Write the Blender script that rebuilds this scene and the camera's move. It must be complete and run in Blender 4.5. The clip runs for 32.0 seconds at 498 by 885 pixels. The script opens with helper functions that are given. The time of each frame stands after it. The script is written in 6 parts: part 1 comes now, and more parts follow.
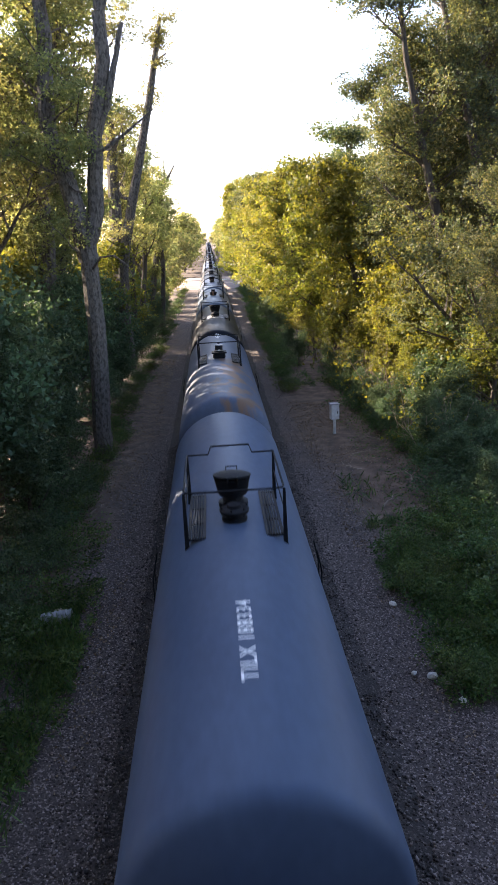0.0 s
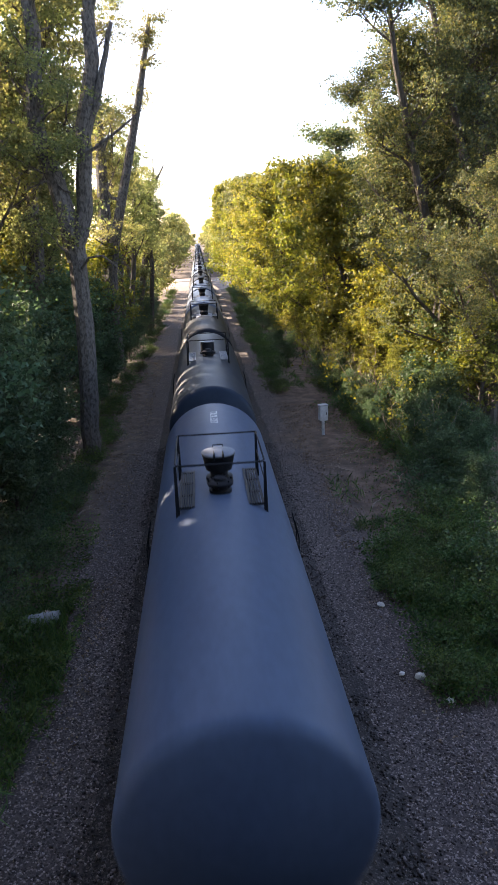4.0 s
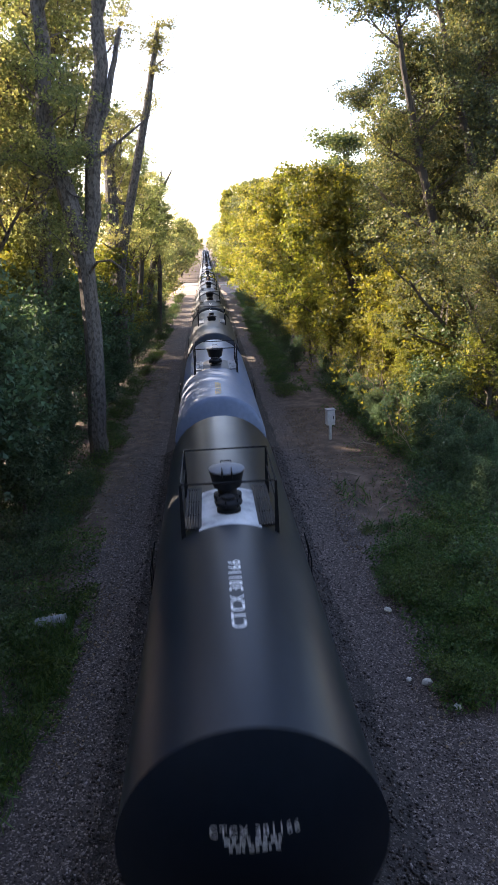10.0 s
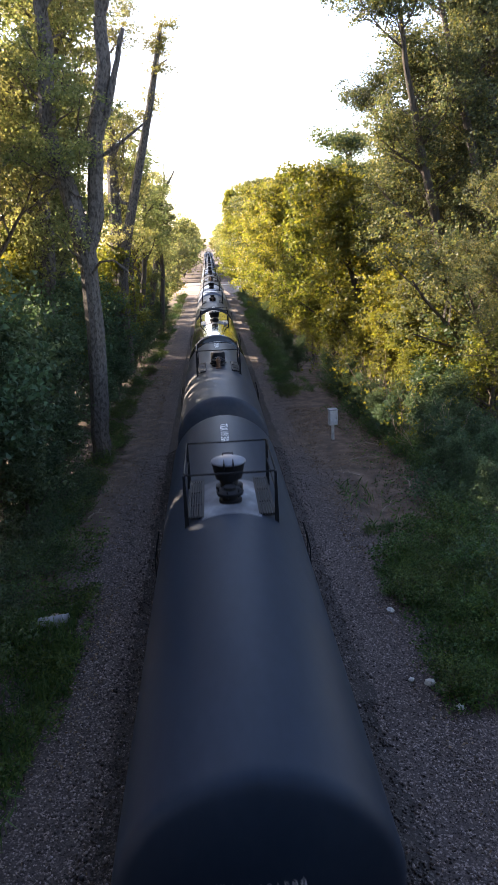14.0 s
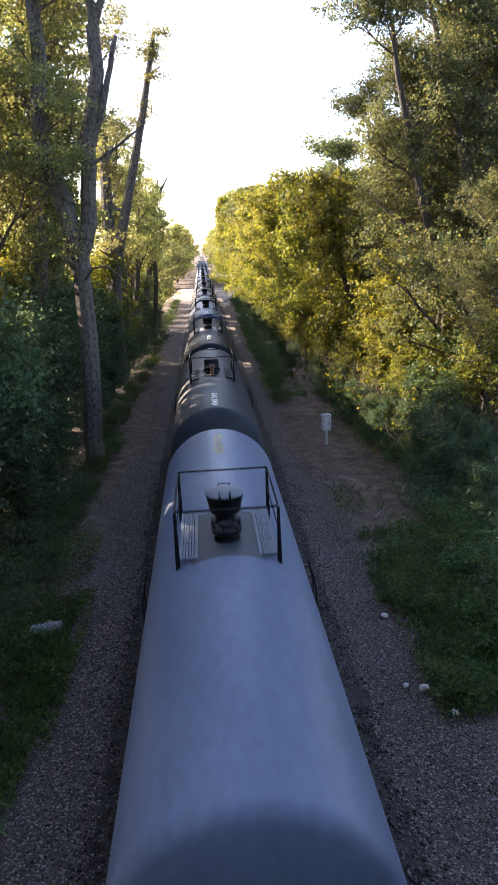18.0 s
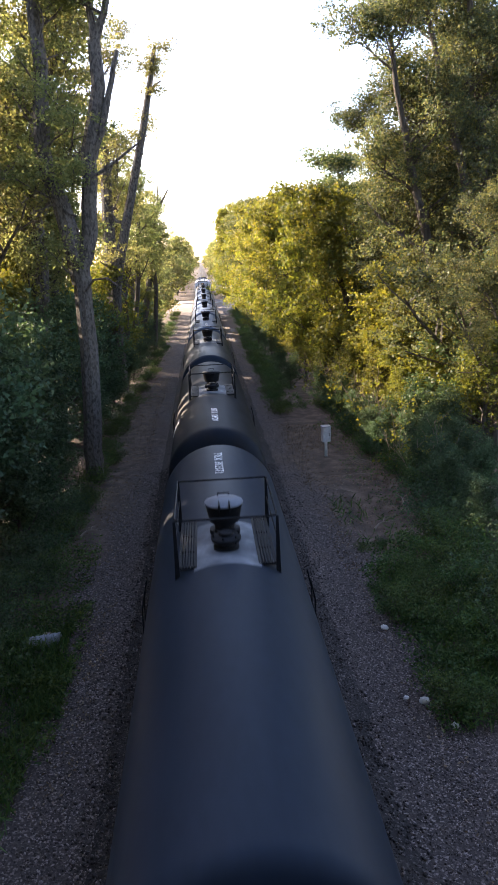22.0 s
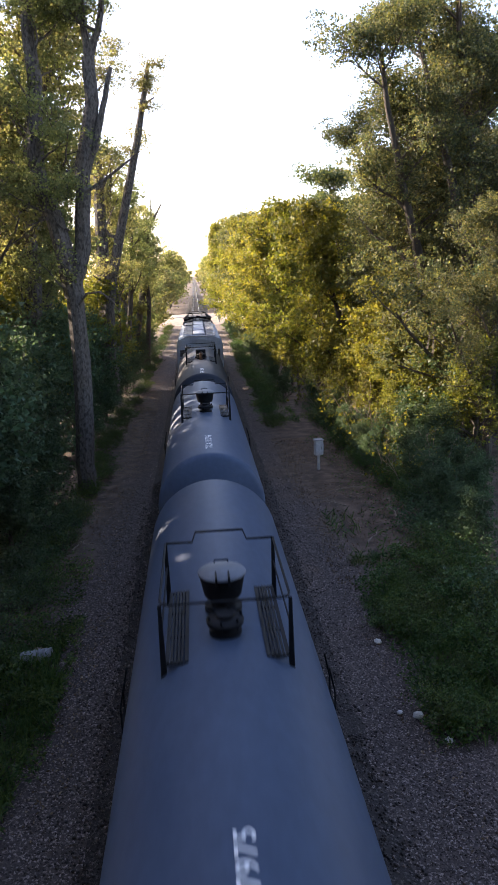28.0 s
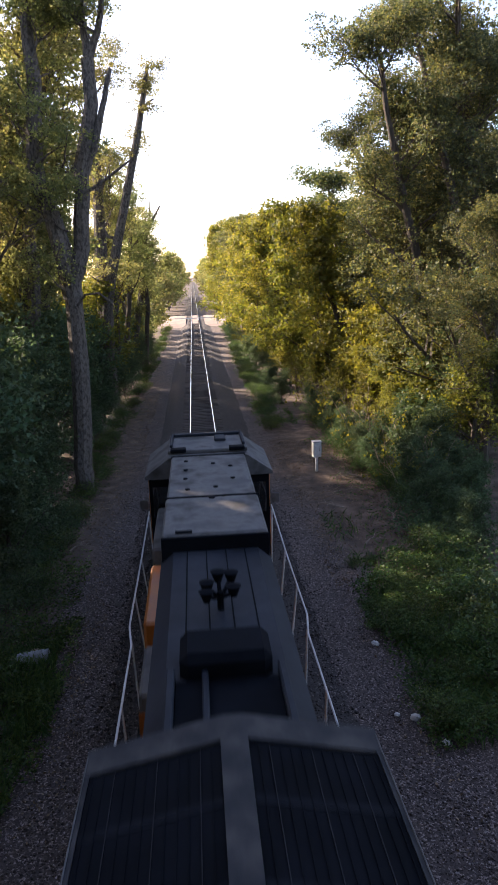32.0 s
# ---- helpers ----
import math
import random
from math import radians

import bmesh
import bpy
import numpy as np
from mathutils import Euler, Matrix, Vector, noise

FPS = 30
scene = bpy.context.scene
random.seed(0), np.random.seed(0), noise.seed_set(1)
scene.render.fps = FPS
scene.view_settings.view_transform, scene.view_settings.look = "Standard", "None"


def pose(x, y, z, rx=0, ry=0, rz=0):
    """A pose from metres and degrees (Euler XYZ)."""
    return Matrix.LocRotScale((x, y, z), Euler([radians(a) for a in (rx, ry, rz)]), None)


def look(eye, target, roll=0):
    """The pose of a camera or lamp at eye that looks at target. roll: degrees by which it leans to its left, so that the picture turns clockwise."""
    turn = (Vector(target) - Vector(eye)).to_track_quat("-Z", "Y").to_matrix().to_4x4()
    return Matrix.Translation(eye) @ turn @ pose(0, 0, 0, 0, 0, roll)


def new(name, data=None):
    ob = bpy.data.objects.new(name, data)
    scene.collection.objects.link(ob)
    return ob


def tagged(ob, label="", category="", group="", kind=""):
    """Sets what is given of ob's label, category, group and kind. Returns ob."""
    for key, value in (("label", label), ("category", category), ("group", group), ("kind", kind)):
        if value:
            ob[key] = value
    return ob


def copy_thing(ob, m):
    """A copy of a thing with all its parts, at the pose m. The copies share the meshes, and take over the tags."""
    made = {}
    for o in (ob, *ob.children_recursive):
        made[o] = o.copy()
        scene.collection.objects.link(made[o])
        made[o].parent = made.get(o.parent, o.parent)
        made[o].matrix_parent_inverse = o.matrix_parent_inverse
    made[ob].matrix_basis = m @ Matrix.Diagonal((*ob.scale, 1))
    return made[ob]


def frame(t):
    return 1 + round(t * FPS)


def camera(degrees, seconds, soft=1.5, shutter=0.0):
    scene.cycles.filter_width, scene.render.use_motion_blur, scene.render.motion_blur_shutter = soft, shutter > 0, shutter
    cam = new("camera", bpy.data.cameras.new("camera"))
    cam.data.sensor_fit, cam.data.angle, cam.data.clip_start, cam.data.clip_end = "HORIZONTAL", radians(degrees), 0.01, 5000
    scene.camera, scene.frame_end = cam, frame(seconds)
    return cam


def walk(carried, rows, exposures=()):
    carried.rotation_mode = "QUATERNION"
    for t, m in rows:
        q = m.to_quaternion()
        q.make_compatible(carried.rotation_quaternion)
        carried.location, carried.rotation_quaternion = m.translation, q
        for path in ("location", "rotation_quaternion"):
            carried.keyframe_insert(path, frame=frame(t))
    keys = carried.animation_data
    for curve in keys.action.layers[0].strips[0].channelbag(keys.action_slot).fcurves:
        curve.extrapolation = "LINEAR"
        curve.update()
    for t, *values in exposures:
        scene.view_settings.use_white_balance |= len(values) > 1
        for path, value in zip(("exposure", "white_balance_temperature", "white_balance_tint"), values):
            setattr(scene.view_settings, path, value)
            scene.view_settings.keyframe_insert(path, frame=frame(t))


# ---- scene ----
# A bridge over a single straight track: the camera stands still and sways a little while a tank train passes below.
EYE_Z = 9.1          # over the rail heads, which are z = 0
TRACK_X = 0.17       # centre line of the track, which runs along +y
SPEED = 15.8         # metres a second, towards the camera

cam = camera(39.43, 32.0, soft=1.5, shutter=0.2)

# seconds, turn to the right, tilt down, lean to the right (degrees)
SWAY = [
    (0, 2.46, 16.68, 2.81),
    (0.5, 3.03, 16.75, 2.72),
    (1, 2.84, 16.99, 2.58),
    (1.5, 3.06, 16.45, 2.61),
    (2, 3.20, 17.73, 2.40),
    (2.5, 3.45, 17.74, 2.15),
    (3, 3.62, 17.48, 2.09),
    (3.5, 3.60, 17.00, 2.26),
    (5.5, 2.88, 16.31, 2.65),
    (6, 2.73, 16.53, 2.64),
    (6.5, 2.43, 16.06, 2.84),
    (7, 2.54, 16.01, 2.71),
    (7.5, 2.49, 15.87, 2.76),
    (8, 2.43, 16.06, 2.82),
    (8.5, 2.64, 15.99, 2.78),
    (9, 2.92, 15.83, 2.59),
    (9.5, 2.70, 15.91, 2.68),
    (10, 2.84, 16.27, 2.41),
    (10.5, 2.70, 15.89, 2.53),
    (11, 2.93, 15.99, 2.43),
    (11.5, 2.91, 15.73, 2.33),
    (12, 2.65, 15.66, 2.46),
    (12.5, 2.69, 15.58, 2.65),
    (13, 2.50, 15.60, 2.62),
    (13.5, 2.49, 15.78, 2.65),
    (14, 2.62, 16.26, 2.45),
    (14.5, 2.73, 15.97, 2.70),
    (16.5, 2.63, 16.25, 2.60),
    (17, 2.77, 15.89, 2.57),
    (17.5, 3.02, 15.12, 2.52),
    (18, 3.19, 15.81, 2.44),
    (18.5, 2.96, 15.91, 2.52),
    (19, 3.34, 15.68, 2.48),
    (19.5, 3.37, 15.36, 2.33),
    (20, 3.37, 15.67, 2.14),
    (20.5, 3.13, 15.02, 2.49),
    (21, 3.27, 14.69, 2.33),
    (21.5, 3.34, 14.99, 2.29),
    (22, 3.26, 14.89, 2.36),
    (22.5, 3.58, 14.56, 2.53),
    (23, 3.89, 14.34, 2.38),
    (23.5, 4.17, 14.26, 2.54),
    (24, 3.88, 14.33, 2.36),
    (24.5, 4.00, 14.29, 2.32),
    (25, 4.06, 14.03, 2.24),
    (25.5, 3.85, 13.88, 2.32),
    (27.5, 4.00, 13.92, 2.22),
    (28, 3.92, 13.81, 2.23),
    (28.5, 4.05, 13.89, 2.09),
    (29, 3.99, 13.81, 2.13),
    (29.5, 4.07, 13.80, 2.06),
    (30, 4.10, 13.61, 2.11),
    (30.5, 4.16, 13.65, 1.98),
    (31, 4.19, 13.62, 2.01),
    (31.5, 4.22, 13.76, 1.97),
    (32, 4.09, 13.68, 2.00),
]


def stand(yaw, tilt, lean):
    return pose(0, 0, EYE_Z, 90 - tilt, 0, -yaw) @ pose(0, 0, 0, 0, 0, -lean)


walk(cam, [(t, stand(a, b, c)) for t, a, b, c in SWAY],
     exposures=[(0, 2.70, 6500, 22), (19, 2.66, 6500, 22), (25, 2.50, 6500, 23), (28, 2.36, 6500, 24), (32, 2.14, 6520, 26)])

# ---- light ----
SUN_EL, SUN_AZ = 22.0, -50.0      # degrees over the horizon; clockwise from +y
world = bpy.data.worlds.new("sky")
scene.world = world
world.use_nodes = True
wn = world.node_tree
sky = wn.nodes.new("ShaderNodeTexSky")
sky.sky_type = "NISHITA"
sky.sun_disc = False
sky.sun_elevation, sky.sun_rotation = radians(SUN_EL), radians(SUN_AZ)
sky.air_density, sky.dust_density, sky.ozone_density = 1.0, 1.2, 1.0
wn.nodes["Background"].inputs["Strength"].default_value = 0.105
wn.links.new(sky.outputs[0], wn.nodes["Background"].inputs["Color"])

sun_dir = Vector((math.sin(radians(SUN_AZ)) * math.cos(radians(SUN_EL)),
                  math.cos(radians(SUN_AZ)) * math.cos(radians(SUN_EL)), math.sin(radians(SUN_EL))))
sun = new("sun", bpy.data.lights.new("sun", "SUN"))
sun.data.energy, sun.data.angle, sun.data.color = 5.0, radians(0.6), (1.0, 0.86, 0.62)
sun.matrix_basis = look(sun_dir * 200, (0, 0, 0))


# ---- materials ----
def material(name, colours, scale=8.0, rough=0.6, metal=0.0, bump=0.0, bump_scale=None, detail=6.0,
             coat=0.0, island=False, per_object=0.0, stretch=(1, 1, 1), lo=0.35, hi=0.65, gloss=0.5):
    """Colours blended by noise in object space, with a finer grain on top and fine relief."""
    m = bpy.data.materials.new(name)
    m.use_nodes = True
    nt = m.node_tree
    n, l = nt.nodes, nt.links
    p = n["Principled BSDF"]
    tc = n.new("ShaderNodeTexCoord")
    mp = n.new("ShaderNodeMapping")
    mp.inputs["Scale"].default_value = stretch
    l.new(tc.outputs["Object"], mp.inputs["Vector"])
    noise_a = n.new("ShaderNodeTexNoise")
    noise_a.inputs["Scale"].default_value, noise_a.inputs["Detail"].default_value = scale, detail
    l.new(mp.outputs[0], noise_a.inputs["Vector"])
    ramp = n.new("ShaderNodeValToRGB")
    els = ramp.color_ramp.elements
    while len(els) < len(colours):
        els.new(0.5)
    for i, c in enumerate(colours):
        els[i].position = lo + (hi - lo) * i / max(1, len(colours) - 1)
        els[i].color = (*c, 1)
    if island:
        geo = n.new("ShaderNodeNewGeometry")
        l.new(geo.outputs["Random Per Island"], ramp.inputs["Fac"])
    else:
        l.new(noise_a.outputs["Fac"], ramp.inputs["Fac"])
    colour = ramp.outputs["Color"]
    grain = n.new("ShaderNodeTexNoise")
    grain.inputs["Scale"].default_value, grain.inputs["Detail"].default_value = scale * 9, 3
    l.new(mp.outputs[0], grain.inputs["Vector"])
    hsv = n.new("ShaderNodeHueSaturation")
    val = n.new("ShaderNodeMapRange")
    val.inputs["To Min"].default_value, val.inputs["To Max"].default_value = 0.8, 1.2
    l.new(grain.outputs["Fac"], val.inputs["Value"])
    l.new(val.outputs[0], hsv.inputs["Value"])
    l.new(colour, hsv.inputs["Color"])
    colour = hsv.outputs["Color"]
    if per_object:
        info = n.new("ShaderNodeObjectInfo")
        h2 = n.new("ShaderNodeHueSaturation")
        v2 = n.new("ShaderNodeMapRange")
        v2.inputs["To Min"].default_value, v2.inputs["To Max"].default_value = 1 - per_object, 1 + per_object
        l.new(info.outputs["Random"], v2.inputs["Value"])
        l.new(v2.outputs[0], h2.inputs["Value"])
        l.new(colour, h2.inputs["Color"])
        colour = h2.outputs["Color"]
    l.new(colour, p.inputs["Base Color"])
    rr = n.new("ShaderNodeMapRange")
    rr.inputs["To Min"].default_value, rr.inputs["To Max"].default_value = max(0.02, rough - 0.1), min(1, rough + 0.1)
    l.new(noise_a.outputs["Fac"], rr.inputs["Value"])
    l.new(rr.outputs[0], p.inputs["Roughness"])
    p.inputs["Metallic"].default_value = metal
    p.inputs["Coat Weight"].default_value = coat
    p.inputs["Specular IOR Level"].default_value = gloss
    if bump:
        b = n.new("ShaderNodeBump")
        b.inputs["Strength"].default_value, b.inputs["Distance"].default_value = min(1.0, bump), 0.02
        tex = grain
        if bump_scale:
            tex = n.new("ShaderNodeTexNoise")
            tex.inputs["Scale"].default_value, tex.inputs["Detail"].default_value = bump_scale, 6
            l.new(mp.outputs[0], tex.inputs["Vector"])
        l.new(tex.outputs["Fac"], b.inputs["Height"])
        l.new(b.outputs[0], p.inputs["Normal"])
    return m


def leaf_material(name, colours, through_light=0.45, spread=0.12, glow=(1.34, 1.3, 0.82, 1)):
    """Leaves: each one its own tint; light comes through them, tinted and boosted by glow."""
    m = bpy.data.materials.new(name)
    m.use_nodes = True
    n, l = m.node_tree.nodes, m.node_tree.links
    p, out = n["Principled BSDF"], n["Material Output"]
    geo = n.new("ShaderNodeNewGeometry")
    ramp = n.new("ShaderNodeValToRGB")
    els = ramp.color_ramp.elements
    while len(els) < len(colours):
        els.new(0.5)
    for i, c in enumerate(colours):
        els[i].position, els[i].color = i / (len(colours) - 1), (*c, 1)
    l.new(geo.outputs["Random Per Island"], ramp.inputs["Fac"])
    tc = n.new("ShaderNodeTexCoord")
    big = n.new("ShaderNodeTexNoise")
    big.inputs["Scale"].default_value = 0.35
    l.new(tc.outputs["Object"], big.inputs["Vector"])
    hsv = n.new("ShaderNodeHueSaturation")
    info = n.new("ShaderNodeObjectInfo")
    v = n.new("ShaderNodeMapRange")
    v.inputs["To Min"].default_value, v.inputs["To Max"].default_value = 0.5 - spread * 0.25, 0.5 + spread * 0.25
    l.new(info.outputs["Random"], v.inputs["Value"])
    l.new(v.outputs[0], hsv.inputs["Hue"])
    v2 = n.new("ShaderNodeMapRange")
    v2.inputs["From Min"].default_value, v2.inputs["From Max"].default_value = 0.3, 0.7
    v2.inputs["To Min"].default_value, v2.inputs["To Max"].default_value = 0.65, 1.4
    l.new(big.outputs["Fac"], v2.inputs["Value"])
    l.new(v2.outputs[0], hsv.inputs["Value"])
    l.new(ramp.outputs["Color"], hsv.inputs["Color"])
    l.new(hsv.outputs["Color"], p.inputs["Base Color"])
    p.inputs["Roughness"].default_value = 0.58
    p.inputs["Specular IOR Level"].default_value = 0.25
    t = n.new("ShaderNodeBsdfTranslucent")
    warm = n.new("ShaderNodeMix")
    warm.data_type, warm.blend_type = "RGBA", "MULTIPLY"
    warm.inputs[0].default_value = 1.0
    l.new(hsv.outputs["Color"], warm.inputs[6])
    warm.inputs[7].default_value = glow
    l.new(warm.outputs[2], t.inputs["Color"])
    mix = n.new("ShaderNodeMixShader")
    mix.inputs[0].default_value = through_light
    l.new(p.outputs[0], mix.inputs[1])
    l.new(t.outputs[0], mix.inputs[2])
    l.new(mix.outputs[0], out.inputs["Surface"])
    return m


LEAF_GREEN = leaf_material("leaf_green", [(0.10, 0.112, 0.055), (0.135, 0.148, 0.066), (0.17, 0.18, 0.078), (0.20, 0.195, 0.088)], 0.58)
LEAF_OAK = leaf_material("leaf_oak", [(0.040, 0.058, 0.034), (0.066, 0.083, 0.042), (0.10, 0.11, 0.048), (0.165, 0.155, 0.052)], 0.43)
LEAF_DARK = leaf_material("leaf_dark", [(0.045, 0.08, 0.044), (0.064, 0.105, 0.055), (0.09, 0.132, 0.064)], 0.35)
# sunlight put into the leaf colour: gold base, strong yellow through-light
LEAF_SUNLIT = leaf_material("leaf_gold", [(0.07, 0.095, 0.028), (0.115, 0.135, 0.036), (0.165, 0.165, 0.042), (0.10, 0.122, 0.035)], 0.42, 0.06, (1.8, 1.55, 0.5, 1))
LEAF_WEED = leaf_material("leaf_weed", [(0.03, 0.062, 0.022), (0.055, 0.10, 0.03), (0.10, 0.14, 0.038)], 0.35)
BARK = material("bark", [(0.032, 0.026, 0.022), (0.062, 0.052, 0.045), (0.125, 0.107, 0.093), (0.07, 0.068, 0.055)], 6, 0.95, bump=1.0, bump_scale=14, stretch=(1.8, 1.8, 0.9), detail=9, lo=0.3, hi=0.7)
BARK_DARK = material("bark_dark", [(0.045, 0.037, 0.03), (0.085, 0.07, 0.058)], 3, 0.95, bump=1.0, bump_scale=14, stretch=(3, 3, 0.5))
DEAD_WOOD = material("dead_wood", [(0.17, 0.13, 0.10), (0.28, 0.225, 0.18)], 5, 0.95, bump=0.6, stretch=(3, 3, 0.5))
# kept very dark so that the bridge bounces little light onto the tank heads
CONCRETE = material("concrete", [(0.032, 0.031, 0.03), (0.058, 0.056, 0.053)], 1.5, 0.9, bump=0.3)


def ground_material(name="ground", shade=1.0, border=6.0):
    """Grey gravel near the track, brown soil with litter further out; the border wanders."""
    m = material(name, [(0.042, 0.026, 0.018), (0.08, 0.052, 0.036), (0.135, 0.092, 0.066)], 1.6, 0.97, bump=0.8, bump_scale=16, detail=10)
    n, l = m.node_tree.nodes, m.node_tree.links
    p = n["Principled BSDF"]
    tc = n.new("ShaderNodeTexCoord")
    sep = n.new("ShaderNodeSeparateXYZ")
    l.new(tc.outputs["Object"], sep.inputs[0])
    wob = n.new("ShaderNodeTexNoise")
    wob.inputs["Scale"].default_value, wob.inputs["Detail"].default_value = 0.35, 8
    l.new(tc.outputs["Object"], wob.inputs["Vector"])
    off = n.new("ShaderNodeMath")
    off.operation = "SUBTRACT"
    l.new(sep.outputs["X"], off.inputs[0])
    off.inputs[1].default_value = TRACK_X
    dist = n.new("ShaderNodeMath")
    dist.operation = "ABSOLUTE"
    l.new(off.outputs[0], dist.inputs[0])
    add = n.new("ShaderNodeMath")
    add.operation = "MULTIPLY_ADD"
    l.new(wob.outputs["Fac"], add.inputs[0])
    add.inputs[1].default_value = 3.5
    # the gravel narrows further along, where soil and litter take over
    along = n.new("ShaderNodeMapRange")
    along.inputs["From Min"].default_value, along.inputs["From Max"].default_value = 9.0, 34.0
    along.inputs["To Min"].default_value, along.inputs["To Max"].default_value = -1.3, 1.5
    l.new(sep.outputs["Y"], along.inputs["Value"])
    wide = n.new("ShaderNodeMath")
    l.new(dist.outputs[0], wide.inputs[0])
    l.new(along.outputs[0], wide.inputs[1])
    l.new(wide.outputs[0], add.inputs[2])
    fac = n.new("ShaderNodeMapRange")
    fac.inputs["From Min"].default_value, fac.inputs["From Max"].default_value = border, border + 1.5
    l.new(add.outputs[0], fac.inputs["Value"])
    cells = n.new("ShaderNodeTexVoronoi")
    cells.inputs["Scale"].default_value = 32
    l.new(tc.outputs["Object"], cells.inputs["Vector"])
    ramp = n.new("ShaderNodeValToRGB")
    ramp.color_ramp.elements.new(0.78)
    for e, c in zip(ramp.color_ramp.elements, ((0.022, 0.016, 0.014), (0.072, 0.053, 0.047), (0.24, 0.19, 0.172))):
        e.color = (*(shade * q for q in c), 1)
    sepc = n.new("ShaderNodeSeparateColor")
    l.new(cells.outputs["Color"], sepc.inputs[0])
    l.new(sepc.outputs[0], ramp.inputs["Fac"])
    old = p.inputs["Base Color"].links[0].from_socket
    mix = n.new("ShaderNodeMix")
    mix.data_type = "RGBA"
    l.new(fac.outputs[0], mix.inputs[0])
    l.new(ramp.outputs["Color"], mix.inputs[6])
    l.new(old, mix.inputs[7])
    l.new(mix.outputs[2], p.inputs["Base Color"])
    return m


GROUND = ground_material()
# dark ballast, with the shade beside the train put into the colour
BALLAST = ground_material("ballast", 0.4, 60.0)
SAND = material("pale_sand", [(0.20, 0.145, 0.115), (0.28, 0.21, 0.165)], 0.6, 0.95, bump=0.6)
STONE = material("stone", [(0.035, 0.026, 0.024), (0.055, 0.042, 0.038), (0.085, 0.066, 0.06), (0.30, 0.25, 0.235)], 3, 0.9, island=True, lo=0.0, hi=1.0)
# stones darkened to match the painted shade of the shoulder
BALLAST_STONE = material("ballast_stone", [(0.016, 0.012, 0.011), (0.028, 0.021, 0.019), (0.045, 0.034, 0.031), (0.20, 0.16, 0.15)], 3, 0.9, island=True, lo=0.0, hi=1.0)
PALE_STONE = material("pale_stone", [(0.45, 0.43, 0.40), (0.6, 0.58, 0.55)], 9, 0.9, bump=0.5)
STEEL_HEAD = material("worn_steel", [(0.55, 0.53, 0.5), (0.7, 0.68, 0.65)], 6, 0.22, metal=1.0)
RUST = material("rusty_steel", [(0.05, 0.03, 0.022), (0.10, 0.055, 0.035)], 9, 0.85, bump=0.4)
TIE_WOOD = material("tie_wood", [(0.035, 0.028, 0.024), (0.08, 0.066, 0.056)], 5, 0.95, bump=0.8, stretch=(0.3, 4, 4), per_object=0.3)
BLACK_STEEL = material("black_steel", [(0.005, 0.006, 0.008), (0.011, 0.012, 0.015)], 6, 0.6, bump=0.2, gloss=0.12)
GALV = material("galvanised", [(0.16, 0.165, 0.175), (0.26, 0.265, 0.28)], 7, 0.6, metal=0.2)
BOARD_GREY = material("grating_grey", [(0.075, 0.088, 0.11), (0.12, 0.136, 0.168)], 7, 0.6)
LID_GREY = material("lid_grey", [(0.05, 0.06, 0.08), (0.09, 0.105, 0.135)], 5, 0.5)
GREY_PAINT = material("grey_paint", [(0.22, 0.23, 0.25), (0.32, 0.33, 0.35)], 4, 0.6)


